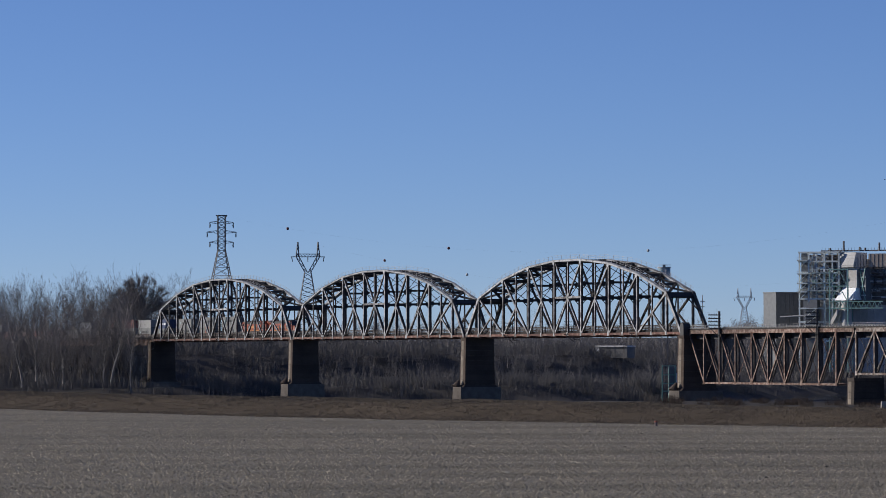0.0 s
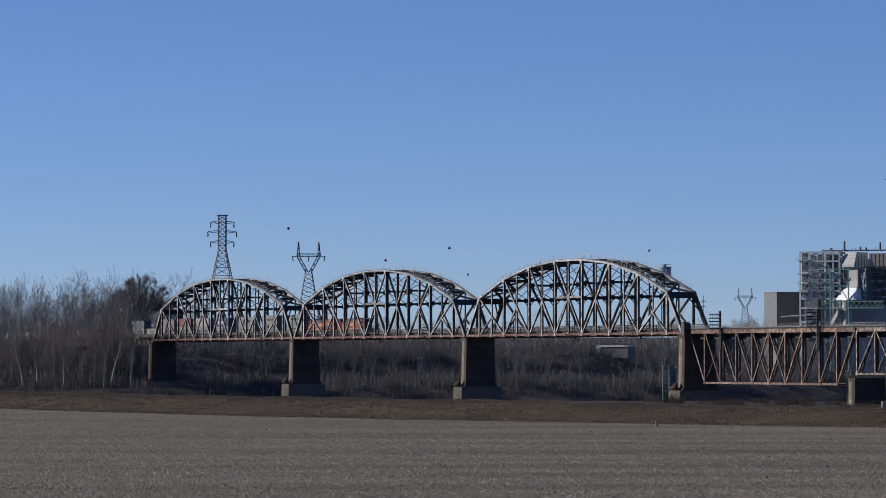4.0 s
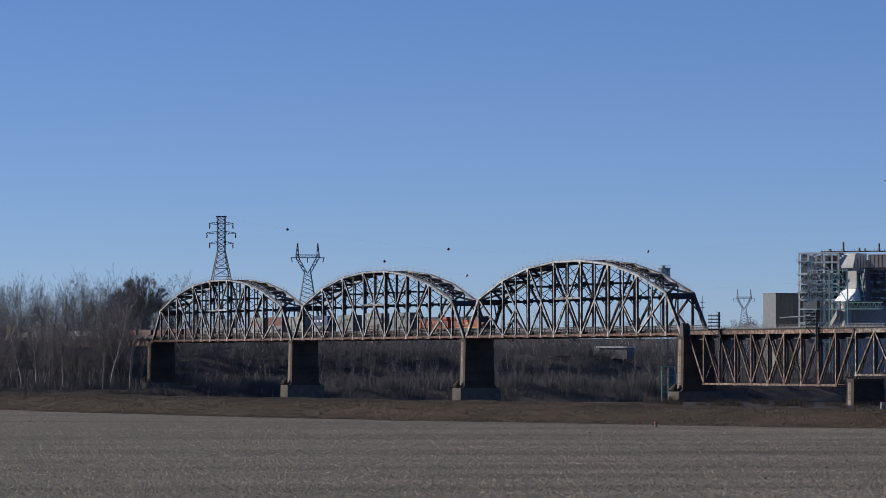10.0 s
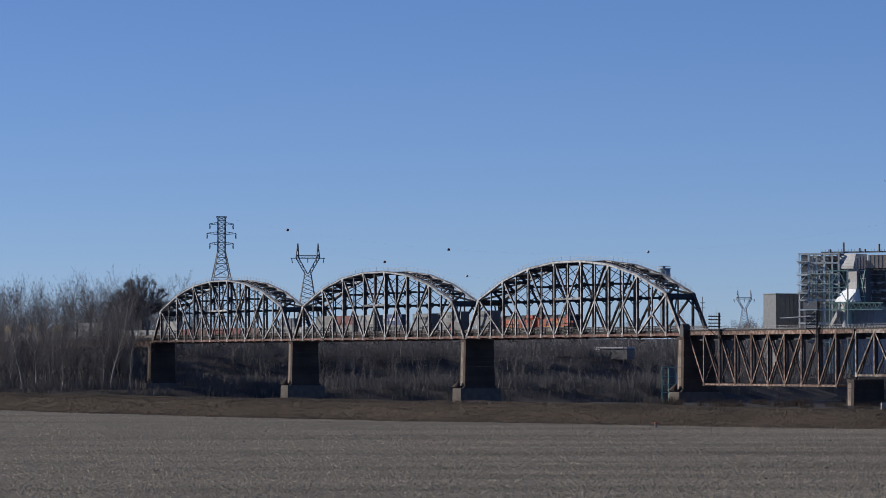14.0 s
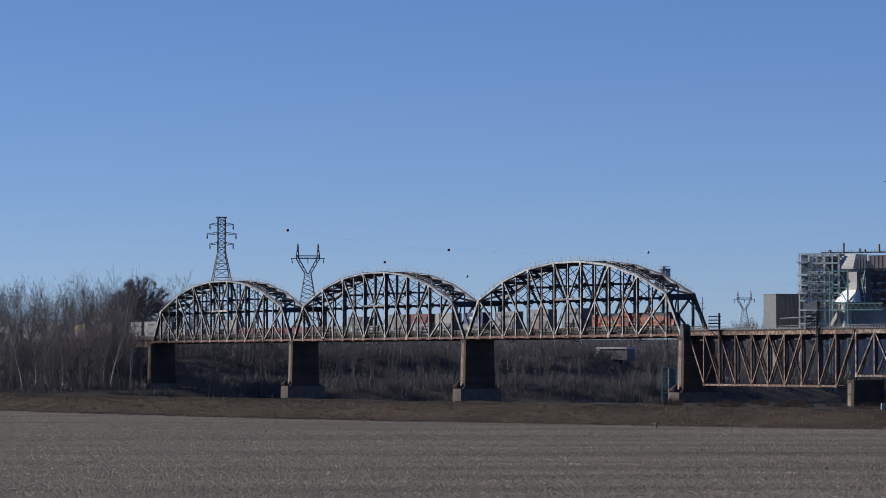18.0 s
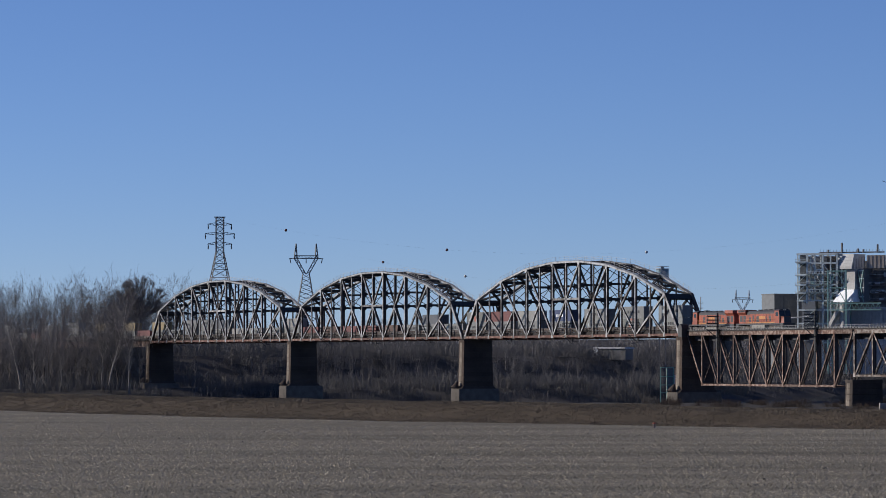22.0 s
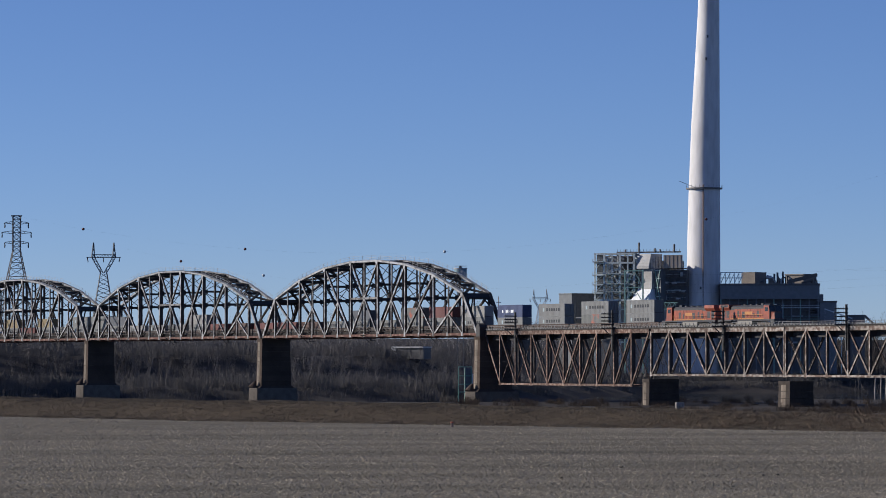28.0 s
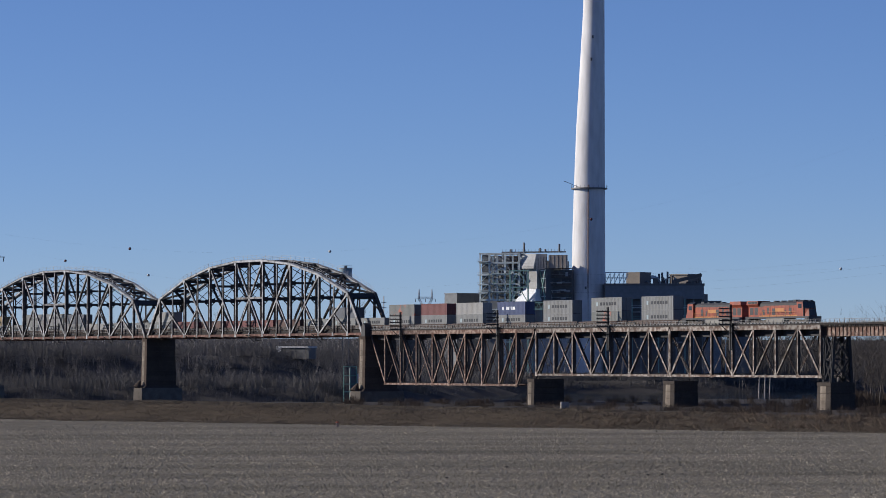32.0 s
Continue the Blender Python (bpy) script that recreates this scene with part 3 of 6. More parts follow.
def build_track():
    deck = thing("track_deck", on_bridge(0), "single railway track on timber ties with a plank walkway", "railway track", kind="structure")
    for y in (MID_Y - 0.75, MID_Y + 0.75):
        rail = Mesh()
        rail.box(X_LEFT, X_RIGHT, y - 0.07, y + 0.07, RAIL_Z - 0.17, RAIL_Z - 0.15)
        rail.box(X_LEFT, X_RIGHT, y - 0.01, y + 0.01, RAIL_Z - 0.15, RAIL_Z - 0.04)
        rail.box(X_LEFT, X_RIGHT, y - 0.036, y + 0.036, RAIL_Z - 0.04, RAIL_Z)
        part("rail", rail, RAILSTEEL, deck)
    tie = Mesh().box(-0.13, 0.13, MID_Y - 2.3, MID_Y + 1.6, RAIL_Z - 0.43, RAIL_Z - 0.17).mesh("tie", TIMBER)
    for i in range(290):
        part("tie", tie, TIMBER, deck, at=Matrix.Translation((2 + i * 0.66, 0, 0)))
    rest = Mesh()
    x = 2 - 0.66
    while x > X_LEFT:
        rest.box(x - 0.13, x + 0.13, MID_Y - 2.3, MID_Y + 1.6, RAIL_Z - 0.43, RAIL_Z - 0.17)
        x -= 0.66
    x = 2 + 290 * 0.66
    while x < X_RIGHT:
        rest.box(x - 0.13, x + 0.13, MID_Y - 2.3, MID_Y + 1.6, RAIL_Z - 0.43, RAIL_Z - 0.17)
        x += 0.66
    tagged(part("far_ties", rest, TIMBER, deck), kind="stuff")
    for y in (MID_Y - 2.2, MID_Y - 1.95, MID_Y - 1.7):
        part("walk_plank", Mesh().box(X_LEFT, X_RIGHT, y - 0.11, y + 0.11, RAIL_Z - 0.166, RAIL_Z - 0.11), TIMBER, deck)
    part("guard_timber", Mesh().box(X_LEFT, X_RIGHT, MID_Y + 1.25, MID_Y + 1.45, RAIL_Z - 0.166, RAIL_Z - 0.02), TIMBER, deck)
    # This near-black strip stands for the shadow gap below the tie ends.
    part("edge_timber", Mesh().box(X_LEFT, X_RIGHT, MID_Y - 2.66, MID_Y - 2.38, RAIL_Z - 0.1, RAIL_Z + 0.2), DARK_TIMBER, deck, "near-black strip for the shadow below the tie ends")
    # Pale colour on these blocks stands for sunlight on the tie ends.
    block = Mesh().box(-0.33, 0.33, MID_Y - 2.68, MID_Y - 2.4, RAIL_Z + 0.204, RAIL_Z + 0.4).mesh("edge_block", PALERAIL)
    for i in range(230):
        part("edge_block", block, PALERAIL, deck, at=Matrix.Translation((1.5 + i * 1.2, 0, 0)))
    rails = thing("walkway_railing", on_bridge(0), "thin steel railing along the bridge walkway", "railing")
    post = Mesh().beam((0, MID_Y - 2.32, RAIL_Z - 0.4), (0, MID_Y - 2.32, RAIL_Z + 1.0), 0.1, 0.1).mesh("railing_post", PALERAIL)
    x = X_LEFT + 1
    while x < X_RIGHT:
        part("railing_post", post, PALERAIL, rails, at=Matrix.Translation((x, 0, 0)))
        x += 1.6
    for h in (0.52, 0.92):
        part("railing_bar", Mesh().box(X_LEFT, X_RIGHT, MID_Y - 2.345, MID_Y - 2.295, RAIL_Z + h, RAIL_Z + h + 0.06), PALERAIL, rails)


build_track()


def build_shelter():
    """A dark refuge hood on the pier between the through truss and the first deck truss."""
    r = thing("refuge_hood", on_bridge(0.9, 0.3), "dark rounded steel refuge hood on the pier top", "refuge")
    part("shell", Mesh().prism([(-0.9, -1.5), (-0.9, 1.6), (-0.6, 2.2), (0, 2.5), (0.6, 2.2), (0.9, 1.6), (0.9, -1.5)], -0.9, 0.9), BLACK, r)
    part("bracket", Mesh().beam((0, 0.9, -1.2), (0, 1.4, -1.2), 0.3, 0.3), BLACK, r)


build_shelter()


def build_wire_rack(m, low=-4.2, thick=1.0):
    """A telegraph bracket: a black post on the deck's edge with crossarms reaching outwards."""
    r = thing("telegraph_bracket", m, "black telegraph post with stacked timber crossarms on the bridge", "telegraph pole", "telegraph brackets")
    part("post", Mesh().beam((0, -0.2, low), (0, -0.2, 4.9), 0.4 * thick, 0.36 * thick).beam((0.45, -0.2, low + 0.2), (0.45, -0.2, 1.2), 0.16, 0.16), BLACK, r)
    for k in range(5):
        z = 0.9 + 0.78 * k
        part("crossarm", Mesh().beam((0, 0.2, z), (0, -3.0, z), 0.18 * thick, 0.24 * thick), BLACK, r)
        for j in range(4):
            part("insulator", Mesh().tube((0, -0.8 - 0.65 * j, z + 0.14), (0, -0.8 - 0.65 * j, z + 0.36), 0.06, 0.05, 6), BLACK, r)
    for p, q in (((0, -0.2, -1.0), (0, -2.6, 0.9)), ((0, -0.2, 0.76 * low), (0.9, 0.9, -0.4)), ((0, -0.2, 0.57 * low), (-0.8, 0.9, -0.4))):
        part("knee_brace", Mesh().beam(p, q, 0.14, 0.14), BLACK, r)
    return r


rack = build_wire_rack(on_bridge(17.5, 0.6))
for x in (62.5, 109.0, 155.5):
    copy_thing(rack, on_bridge(x, 0.6))
low_rack = build_wire_rack(on_bridge(-24.0, 1.3, -0.9), -0.5, 0.55)
for x in (-60.0, -96.0, -148.0, -185.0, -220.0, -270.0, -308.0, -345.0):
    copy_thing(low_rack, on_bridge(x, 1.3, -0.9))


# ---- the train ----
ORANGE = mat("locomotive_orange", (0.33, 0.068, 0.03), (0.15, 0.042, 0.027), rough=0.6, scale=0.6, amount=0.8, fine=4, bump=0.1)
YELLOW = mat("locomotive_stripe", (0.46, 0.2, 0.05), (0.34, 0.12, 0.04), rough=0.5, scale=0.6)
LOCO_BLACK = mat("locomotive_black", (0.03, 0.03, 0.032), (0.07, 0.06, 0.055), rough=0.5, scale=0.7)
UNDER = mat("grimy_running_gear", (0.07, 0.06, 0.055), (0.12, 0.09, 0.07), rough=0.8, scale=0.8)
TANK = mat("fuel_tank_grey", (0.26, 0.245, 0.22), (0.13, 0.11, 0.09), rough=0.7, scale=0.7)
GLASS = mat("dark_cab_glass", (0.02, 0.025, 0.03), rough=0.08, bump=0)
LAMP = mat("unlit_headlight", (0.6, 0.6, 0.55), rough=0.2, bump=0)
WELL = mat("brown_well_car_steel", (0.07, 0.042, 0.034), (0.04, 0.032, 0.03), rough=0.75, scale=0.5, per_object=0.2)


def build_truck(name, x, parent, axles, gap):
    """A wheel truck, wheels rolling on the rails at z = 0."""
    half = gap * (axles - 1) / 2
    t = part(name, Mesh().box(x - half - 0.9, x + half + 0.9, -1.15, -0.95, 0.42, 0.85).box(x - half - 0.9, x + half + 0.9, 0.95, 1.15, 0.42, 0.85).box(x - 0.35, x + 0.35, -1.0, 1.0, 0.5, 0.9), UNDER, parent)
    for i in range(axles):
        for y in (-0.78, 0.78):
            part("wheel", Mesh().tube((x - half + i * gap, y - 0.07, 0.5), (x - half + i * gap, y + 0.07, 0.5), 0.5, n=14), UNDER, t)
    return t


def build_locomotive(name, m, label):
    """Nose towards +x; the origin lies under the front coupler on the rails."""
    L = 22.6
    g = thing(name, m, label, "locomotive", "locomotives")
    f = Mesh().box(-L + 0.5, -0.5, -1.5, 1.5, 1.25, 1.6)
    f.box(-0.6, -0.3, -1.5, 1.5, 0.45, 1.6).box(-L + 0.3, -L + 0.6, -1.5, 1.5, 0.45, 1.6)
    f.box(-0.4, 0.0, -0.2, 0.2, 0.7, 1.05).box(-L, -L + 0.4, -0.2, 0.2, 0.7, 1.05)
    part("underframe", f, LOCO_BLACK, g, "black underframe with couplers")
    part("fuel_tank", Mesh().prism([(-15.0, 0.5), (-14.7, 0.35), (-9.2, 0.35), (-8.9, 0.5), (-8.9, 1.3), (-15.0, 1.3)], -1.45, 1.45), TANK, g, "dusty grey fuel tank")
    hood = Mesh().prism([(-4.4, 1.6), (-4.4, 4.15), (-18.0, 4.15), (-18.0, 1.6)], -1.05, 1.05)
    part("engine_hood", hood, ORANGE, g)
    part("hood_roof", Mesh().loft([[(-4.4, -1.05, 4.15), (-18.0, -1.05, 4.15), (-18.0, 1.05, 4.15), (-4.4, 1.05, 4.15)], [(-4.6, -0.7, 4.5), (-18.0, -0.7, 4.5), (-18.0, 0.7, 4.5), (-4.6, 0.7, 4.5)]]), LOCO_BLACK, g, "black roof")
    for k in range(9):
        part("hood_door", Mesh().box(-6.0 - k * 1.3, -4.85 - k * 1.3, -1.085, -1.052, 1.9, 3.75), ORANGE, g)
        part("hood_door", Mesh().box(-6.0 - k * 1.3, -4.85 - k * 1.3, 1.052, 1.085, 1.9, 3.75), ORANGE, g)
    for s in (-1, 1):
        part("stripe", Mesh().box(-18.0, -4.5, min(s * 1.052, s * 1.07), max(s * 1.052, s * 1.07), 1.64, 1.84), YELLOW, g, "yellow stripe")
        part("name_panel", Mesh().box(-12.6, -9.4, min(s * 1.09, s * 1.1), max(s * 1.09, s * 1.1), 2.6, 3.2), YELLOW, g, "plain yellow panel")
    rad = Mesh().loft([[(-18.0, -1.05, 1.6), (-L + 0.9, -1.05, 1.6), (-L + 0.9, 1.05, 1.6), (-18.0, 1.05, 1.6)], [(-18.0, -1.05, 3.5), (-L + 0.9, -1.05, 3.5), (-L + 0.9, 1.05, 3.5), (-18.0, 1.05, 3.5)],
                       [(-17.9, -1.5, 4.05), (-L + 0.8, -1.5, 4.05), (-L + 0.8, 1.5, 4.05), (-17.9, 1.5, 4.05)], [(-17.9, -1.45, 4.72), (-L + 0.9, -1.45, 4.72), (-L + 0.9, 1.45, 4.72), (-17.9, 1.45, 4.72)]])
    part("radiator_house", rad, ORANGE, g, "flared orange radiator housing")
    for k in range(6):
        part("radiator_louvre", Mesh().box(-18.6 - k * 0.52, -18.2 - k * 0.52, -1.53, -1.44, 4.15, 4.62), LOCO_BLACK, g)
    for k in range(3):
        part("roof_fan", Mesh().tube((-8.6 - 2.4 * k, 0, 4.5), (-8.6 - 2.4 * k, 0, 4.72), 0.6, n=14), LOCO_BLACK, g)
    for s in (-1, 1):
        for x in (-19.6, -21.2):
            part("side_grille", Mesh().box(x, x + 1.2, *sorted((s * 1.052, s * 1.075)), 2.0, 3.4), LOCO_BLACK, g, "black air grille")
        part("roof_band", Mesh().box(-18.0, -4.4, *sorted((s * 1.053, s * 1.08)), 3.6, 4.16), LOCO_BLACK, g, "black upper band")
    part("exhaust", Mesh().box(-6.9, -6.0, -0.5, 0.5, 4.5, 4.85), LOCO_BLACK, g)
    cab = Mesh().prism([(-4.4, 1.6), (-2.2, 1.6), (-2.2, 3.2), (-2.45, 4.4), (-4.4, 4.4)], -1.45, 1.45)
    part("cab", cab, ORANGE, g, "orange cab")
    part("cab_front", Mesh().prism([(-2.2, 1.6), (-2.12, 1.6), (-2.12, 3.2), (-2.37, 4.42), (-2.45, 4.42), (-2.2, 3.2)], -1.46, 1.46), LOCO_BLACK, g, "black cab front")
    part("cab_roof", Mesh().loft([[(-4.5, -1.48, 4.4), (-2.3, -1.48, 4.4), (-2.3, 1.48, 4.4), (-4.5, 1.48, 4.4)], [(-4.5, -0.9, 4.75), (-2.5, -0.9, 4.75), (-2.5, 0.9, 4.75), (-4.5, 0.9, 4.75)]]), LOCO_BLACK, g, "black cab roof")
    nose = Mesh().loft([[(-2.2, -1.3, 1.6), (-0.95, -0.95, 1.6), (-0.95, 0.95, 1.6), (-2.2, 1.3, 1.6)], [(-2.2, -1.3, 3.1), (-1.25, -0.85, 3.0), (-1.25, 0.85, 3.0), (-2.2, 1.3, 3.1)]])
    part("nose", nose, ORANGE, g, "short orange nose")
    # Black plate puts the shade on the sunless front of the nose.
    part("nose_front", Mesh().loft([[(-0.94, -0.9, 1.65), (-0.86, -0.9, 1.65), (-0.86, 0.9, 1.65), (-0.94, 0.9, 1.65)], [(-1.24, -0.8, 2.95), (-1.16, -0.8, 2.95), (-1.16, 0.8, 2.95), (-1.24, 0.8, 2.95)]]), LOCO_BLACK, g, "nose front coloured black for the shade on it")
    for x, w, z0, z1 in ((-7.6, 0.9, 2.0, 3.3), (-9.0, 0.5, 2.0, 2.9), (-13.4, 1.1, 1.95, 3.2), (-15.2, 0.7, 2.2, 3.4), (-16.8, 0.8, 2.0, 3.0)):
        for s in (-1, 1):
            part("hood_vent", Mesh().box(x, x + w, *sorted((s * 1.087, s * 1.105)), z0, z1), LOCO_BLACK, g, "dark louvred vent")
    for s in (-1, 1):
        part("side_window", Mesh().box(-3.9, -2.75, min(s * 1.45, s * 1.47), max(s * 1.45, s * 1.47), 3.2, 4.0), GLASS, g, "dark glass")
        part("windscreen", Mesh().add([(-2.13, s * 0.15, 3.25), (-2.13, s * 1.35, 3.25), (-2.34, s * 1.3, 4.25), (-2.34, s * 0.15, 4.25), (-2.09, s * 0.15, 3.25), (-2.09, s * 1.35, 3.25), (-2.3, s * 1.3, 4.25), (-2.3, s * 0.15, 4.25)],
                              [(0, 1, 2, 3), (7, 6, 5, 4), (0, 4, 5, 1), (1, 5, 6, 2), (2, 6, 7, 3), (3, 7, 4, 0)]), GLASS, g, "dark windscreen")
        part("headlight", Mesh().tube((-2.34, s * 0.2, 4.55), (-2.2, s * 0.2, 4.55), 0.12, n=10), LAMP, g, "round headlight")
        rail = Mesh()
        for x in range(9):
            rail.beam((-5.0 - x * 1.6, s * 1.45, 1.6), (-5.0 - x * 1.6, s * 1.45, 2.55), 0.05, 0.05)
        rail.beam((-4.6, s * 1.45, 2.55), (-18.4, s * 1.45, 2.55), 0.05, 0.05)
        part("handrail", rail, YELLOW, g, "yellow handrail")
        for x in (-1.2, -L + 1.0):
            part("step_well", Mesh().box(x - 0.5, x + 0.5, min(s * 1.2, s * 1.5), max(s * 1.2, s * 1.5), 0.35, 1.3), LOCO_BLACK, g)
    build_truck("truck", -4.6, g, 3, 1.85)
    build_truck("truck", -L + 4.6, g, 3, 1.85)
    return g


def build_well_car(m, pitch):
    """One well unit; the origin lies under its front end."""
    w = thing("well_car", m, "rusty brown intermodal well car", "railway car", "well cars")
    inner = pitch - 3.2
    for s in (-1, 1):
        y0, y1 = sorted((s * 1.30, s * 1.42))
        sill = Mesh().prism([(-1.6, 1.25), (-2.3, 0.4), (-pitch + 2.3, 0.4), (-pitch + 1.6, 1.25)], y0, y1)
        sill.box(-pitch + 1.5, -1.5, min(s * 1.28, s * 1.48), max(s * 1.28, s * 1.48), 1.2, 1.32)
        part("side_sill", sill, WELL, w)
        post = Mesh().box(-0.06, 0.06, *sorted((s * 1.42, s * 1.5)), 0.45, 1.2).mesh("sill_post", WELL)
        for k in range(8):
            part("sill_post", post, WELL, w, at=Matrix.Translation((-2.4 - k * (inner - 1.6) / 7, 0, 0)))
    part("well_floor", Mesh().box(-pitch + 2.0, -2.0, -1.3, 1.3, 0.28, 0.4), WELL, w)
    for x in (-0.9, -pitch + 0.9):
        part("end_platform", Mesh().box(x - 0.85, x + 0.85, -1.2, 1.2, 0.95, 1.25), WELL, w)
    build_truck("truck", -0.55, w, 2, 0.95 if pitch < 17 else 1.1)
    part("coupler", Mesh().box(-pitch - 0.1, -pitch + 0.5, -0.15, 0.15, 0.7, 0.95), UNDER, w)
    return w


def build_container(m, paint, label, length, high, mark):
    """A corrugated steel box; the origin lies under its front end. mark: the plain shapes on its sides."""
    c = thing("shipping_container", m, label, "container", "containers")
    n = int(length / 0.56)
    sx = (length - 0.3) / n
    for s, name in ((-1, "side_wall"), (1, "side_wall")):
        vs, fs = [], []
        for i in range(n):
            x = -0.15 - i * sx
            for dx, d in ((0, 0.0), (0.36, 0.0), (0.5, 0.045), (0.86, 0.045)):
                for z in (0.12, high - 0.1):
                    vs.append((x - dx * sx, s * (1.215 - d), z))
        for i in range(len(vs) // 2 - 1):
            fs.append((2 * i, 2 * i + 2, 2 * i + 3, 2 * i + 1) if s < 0 else (2 * i, 2 * i + 1, 2 * i + 3, 2 * i + 2))
        wall = Mesh().add(vs, fs)
        wall.box(-length, 0, *sorted((s * 1.13, s * 1.16)), 0.1, high - 0.08)
        part(name, wall, paint, c)
    fr = Mesh()
    for s in (-1, 1):
        y0, y1 = sorted((s * 1.12, s * 1.22))
        fr.box(-length, 0, y0, y1, 0.0, 0.14).box(-length, 0, y0, y1, high - 0.12, high)
        for x in (0.0, -length + 0.16):
            fr.box(x - 0.16, x, y0, y1, 0.14, high - 0.12)
    part("frame", fr, paint, c)
    part("roof", Mesh().box(-length + 0.05, -0.05, -1.13, 1.13, high - 0.1, high - 0.02), paint, c)
    part("floor", Mesh().box(-length + 0.05, -0.05, -1.13, 1.13, 0.02, 0.12), UNDER, c)
    part("end_wall", Mesh().box(-length + 0.02, -length + 0.08, -1.13, 1.13, 0.12, high - 0.1), paint, c)
    for s in (-1, 1):
        d = Mesh().box(-0.09, -0.03, *sorted((s * 0.02, s * 1.12)), 0.12, high - 0.1)
        d.tube((0.0, s * 0.35, 0.2), (0.0, s * 0.35, high - 0.2), 0.03, n=6).tube((0.0, s * 0.8, 0.2), (0.0, s * 0.8, high - 0.2), 0.03, n=6)
        part("door", d, paint, c)
    if mark:
        ink, badge, top, bars = mark
        for s in (-1, 1):
            y0, y1 = sorted((s * 1.222, s * 1.235))
            x0 = -1.2 if s > 0 else -length + 1.2
            k = -1 if s > 0 else 1
            if badge:
                part("badge", Mesh().box(*sorted((x0 + k * 0.8, x0 + k * 1.5)), y0, y1, 1.15, 1.95), badge, c, "pale blue square badge")
            for a, b in bars:
                part("letter_bar", Mesh().box(*sorted((x0 + k * (a + 2.0), x0 + k * (b + 2.0))), y0, y1, top, top + 0.66), ink, c, "dark plain lettering bar")
    return c


PAINTS = {
    "grey": (mat("pale_grey_container", (0.175, 0.18, 0.18), (0.125, 0.122, 0.115), rough=0.55, scale=0.4, amount=0.5, bump=0.05), "pale grey corrugated shipping container with a band of dark lettering"),
    "white": (mat("white_container", (0.27, 0.268, 0.258), (0.21, 0.195, 0.18), rough=0.5, scale=0.4, amount=0.5, bump=0.05), "dull white corrugated shipping container"),
    "red": (mat("maroon_container", (0.135, 0.036, 0.034), (0.09, 0.034, 0.03), rough=0.6, scale=0.4, bump=0.05), "maroon corrugated shipping container"),
    "brown": (mat("brown_container", (0.09, 0.045, 0.037), (0.06, 0.038, 0.03), rough=0.65, scale=0.4, bump=0.05), "rust brown corrugated shipping container"),
    "blue": (mat("blue_container", (0.035, 0.055, 0.14), (0.025, 0.04, 0.09), rough=0.55, scale=0.4, bump=0.05), "deep blue shipping container with white flourish"),
    "yellow": (mat("tan_yellow_container", (0.25, 0.19, 0.1), (0.19, 0.14, 0.075), rough=0.6, scale=0.4, bump=0.05), "tan yellow corrugated shipping container"),
    "orange": (mat("grey_orange_container", (0.13, 0.135, 0.13), (0.4, 0.08, 0.04), rough=0.6, scale=0.35, amount=0.8, bump=0.05, sharp=0.05, mid=0.6), "grey shipping container patched with orange"),
    "dark": (mat("slate_container", (0.09, 0.10, 0.12), (0.06, 0.06, 0.07), rough=0.6, scale=0.4, bump=0.05), "dark slate shipping container"),
}
INK = mat("lettering_ink", (0.018, 0.02, 0.028), rough=0.6, bump=0)
SKYBLUE = mat("badge_blue", (0.31, 0.38, 0.41), rough=0.5, bump=0)
CHALK = mat("white_lettering", (0.75, 0.77, 0.8), rough=0.5, bump=0)
BARS = ((0.4, 1.25), (1.65, 2.35), (2.75, 3.4), (3.8, 4.5), (4.9, 5.5), (5.9, 6.7))
WAVES = ((-1.0, -0.4), (0.8, 1.4), (1.6, 2.0), (2.3, 2.5), (2.9, 3.1), (3.5, 4.6))
MARKS = {"grey": (INK, SKYBLUE, 1.25, BARS), "blue": (CHALK, None, 1.1, WAVES)}
HC, STD = 2.896, 2.591
# metres behind the train's front, then the boxes from the bottom up; pitch of the unit
CONSIST = [
    (47.2, 20.0, ("grey", HC), ("grey", HC)),
    (67.2, 20.0, ("orange", HC), ("grey", HC)),
    (87.2, 20.0, ("grey", STD), ("grey", HC)),
    (107.2, 20.0, ("grey", STD), ("blue", HC)),
    (127.2, 17.6, ("grey", HC), ("white", STD)),
    (144.8, 15.4, ("grey", HC), ("red", STD)),
    (160.2, 15.4, ("grey", HC), ("orange", STD)),
]
S, G, W, R, B, Y, D = ("grey", STD), ("grey", HC), ("white", STD), ("red", STD), ("brown", STD), ("yellow", STD), ("dark", STD)
more = [(S,), (S, D), (S,), (B,), (R,), (R,), (B,), (R,), (S, W), (S,), (S,), (W,), (S, D), (G, S), (S, G), (S,), (S, Y), (R,), (S, Y), (W,), (S, Y), (S,), (G, G), (B,), (S, W), (R,), (S,), (G, S), (D,), (S, W)]
back = 175.2
for boxes in more:
    CONSIST.append((back, 14.65, *boxes))
    back += 14.65

# the front coupler passes the near end of the through trusses at 18.4 s, at a steady pace
FRONT_0, SPEED = -248.6, 13.477


def train_pose(behind, t, z=0.0):
    return on_bridge(FRONT_0 + SPEED * t - behind, MID_Y, RAIL_Z + z)


TRAIN = []   # thing, metres behind the front, height, turned round


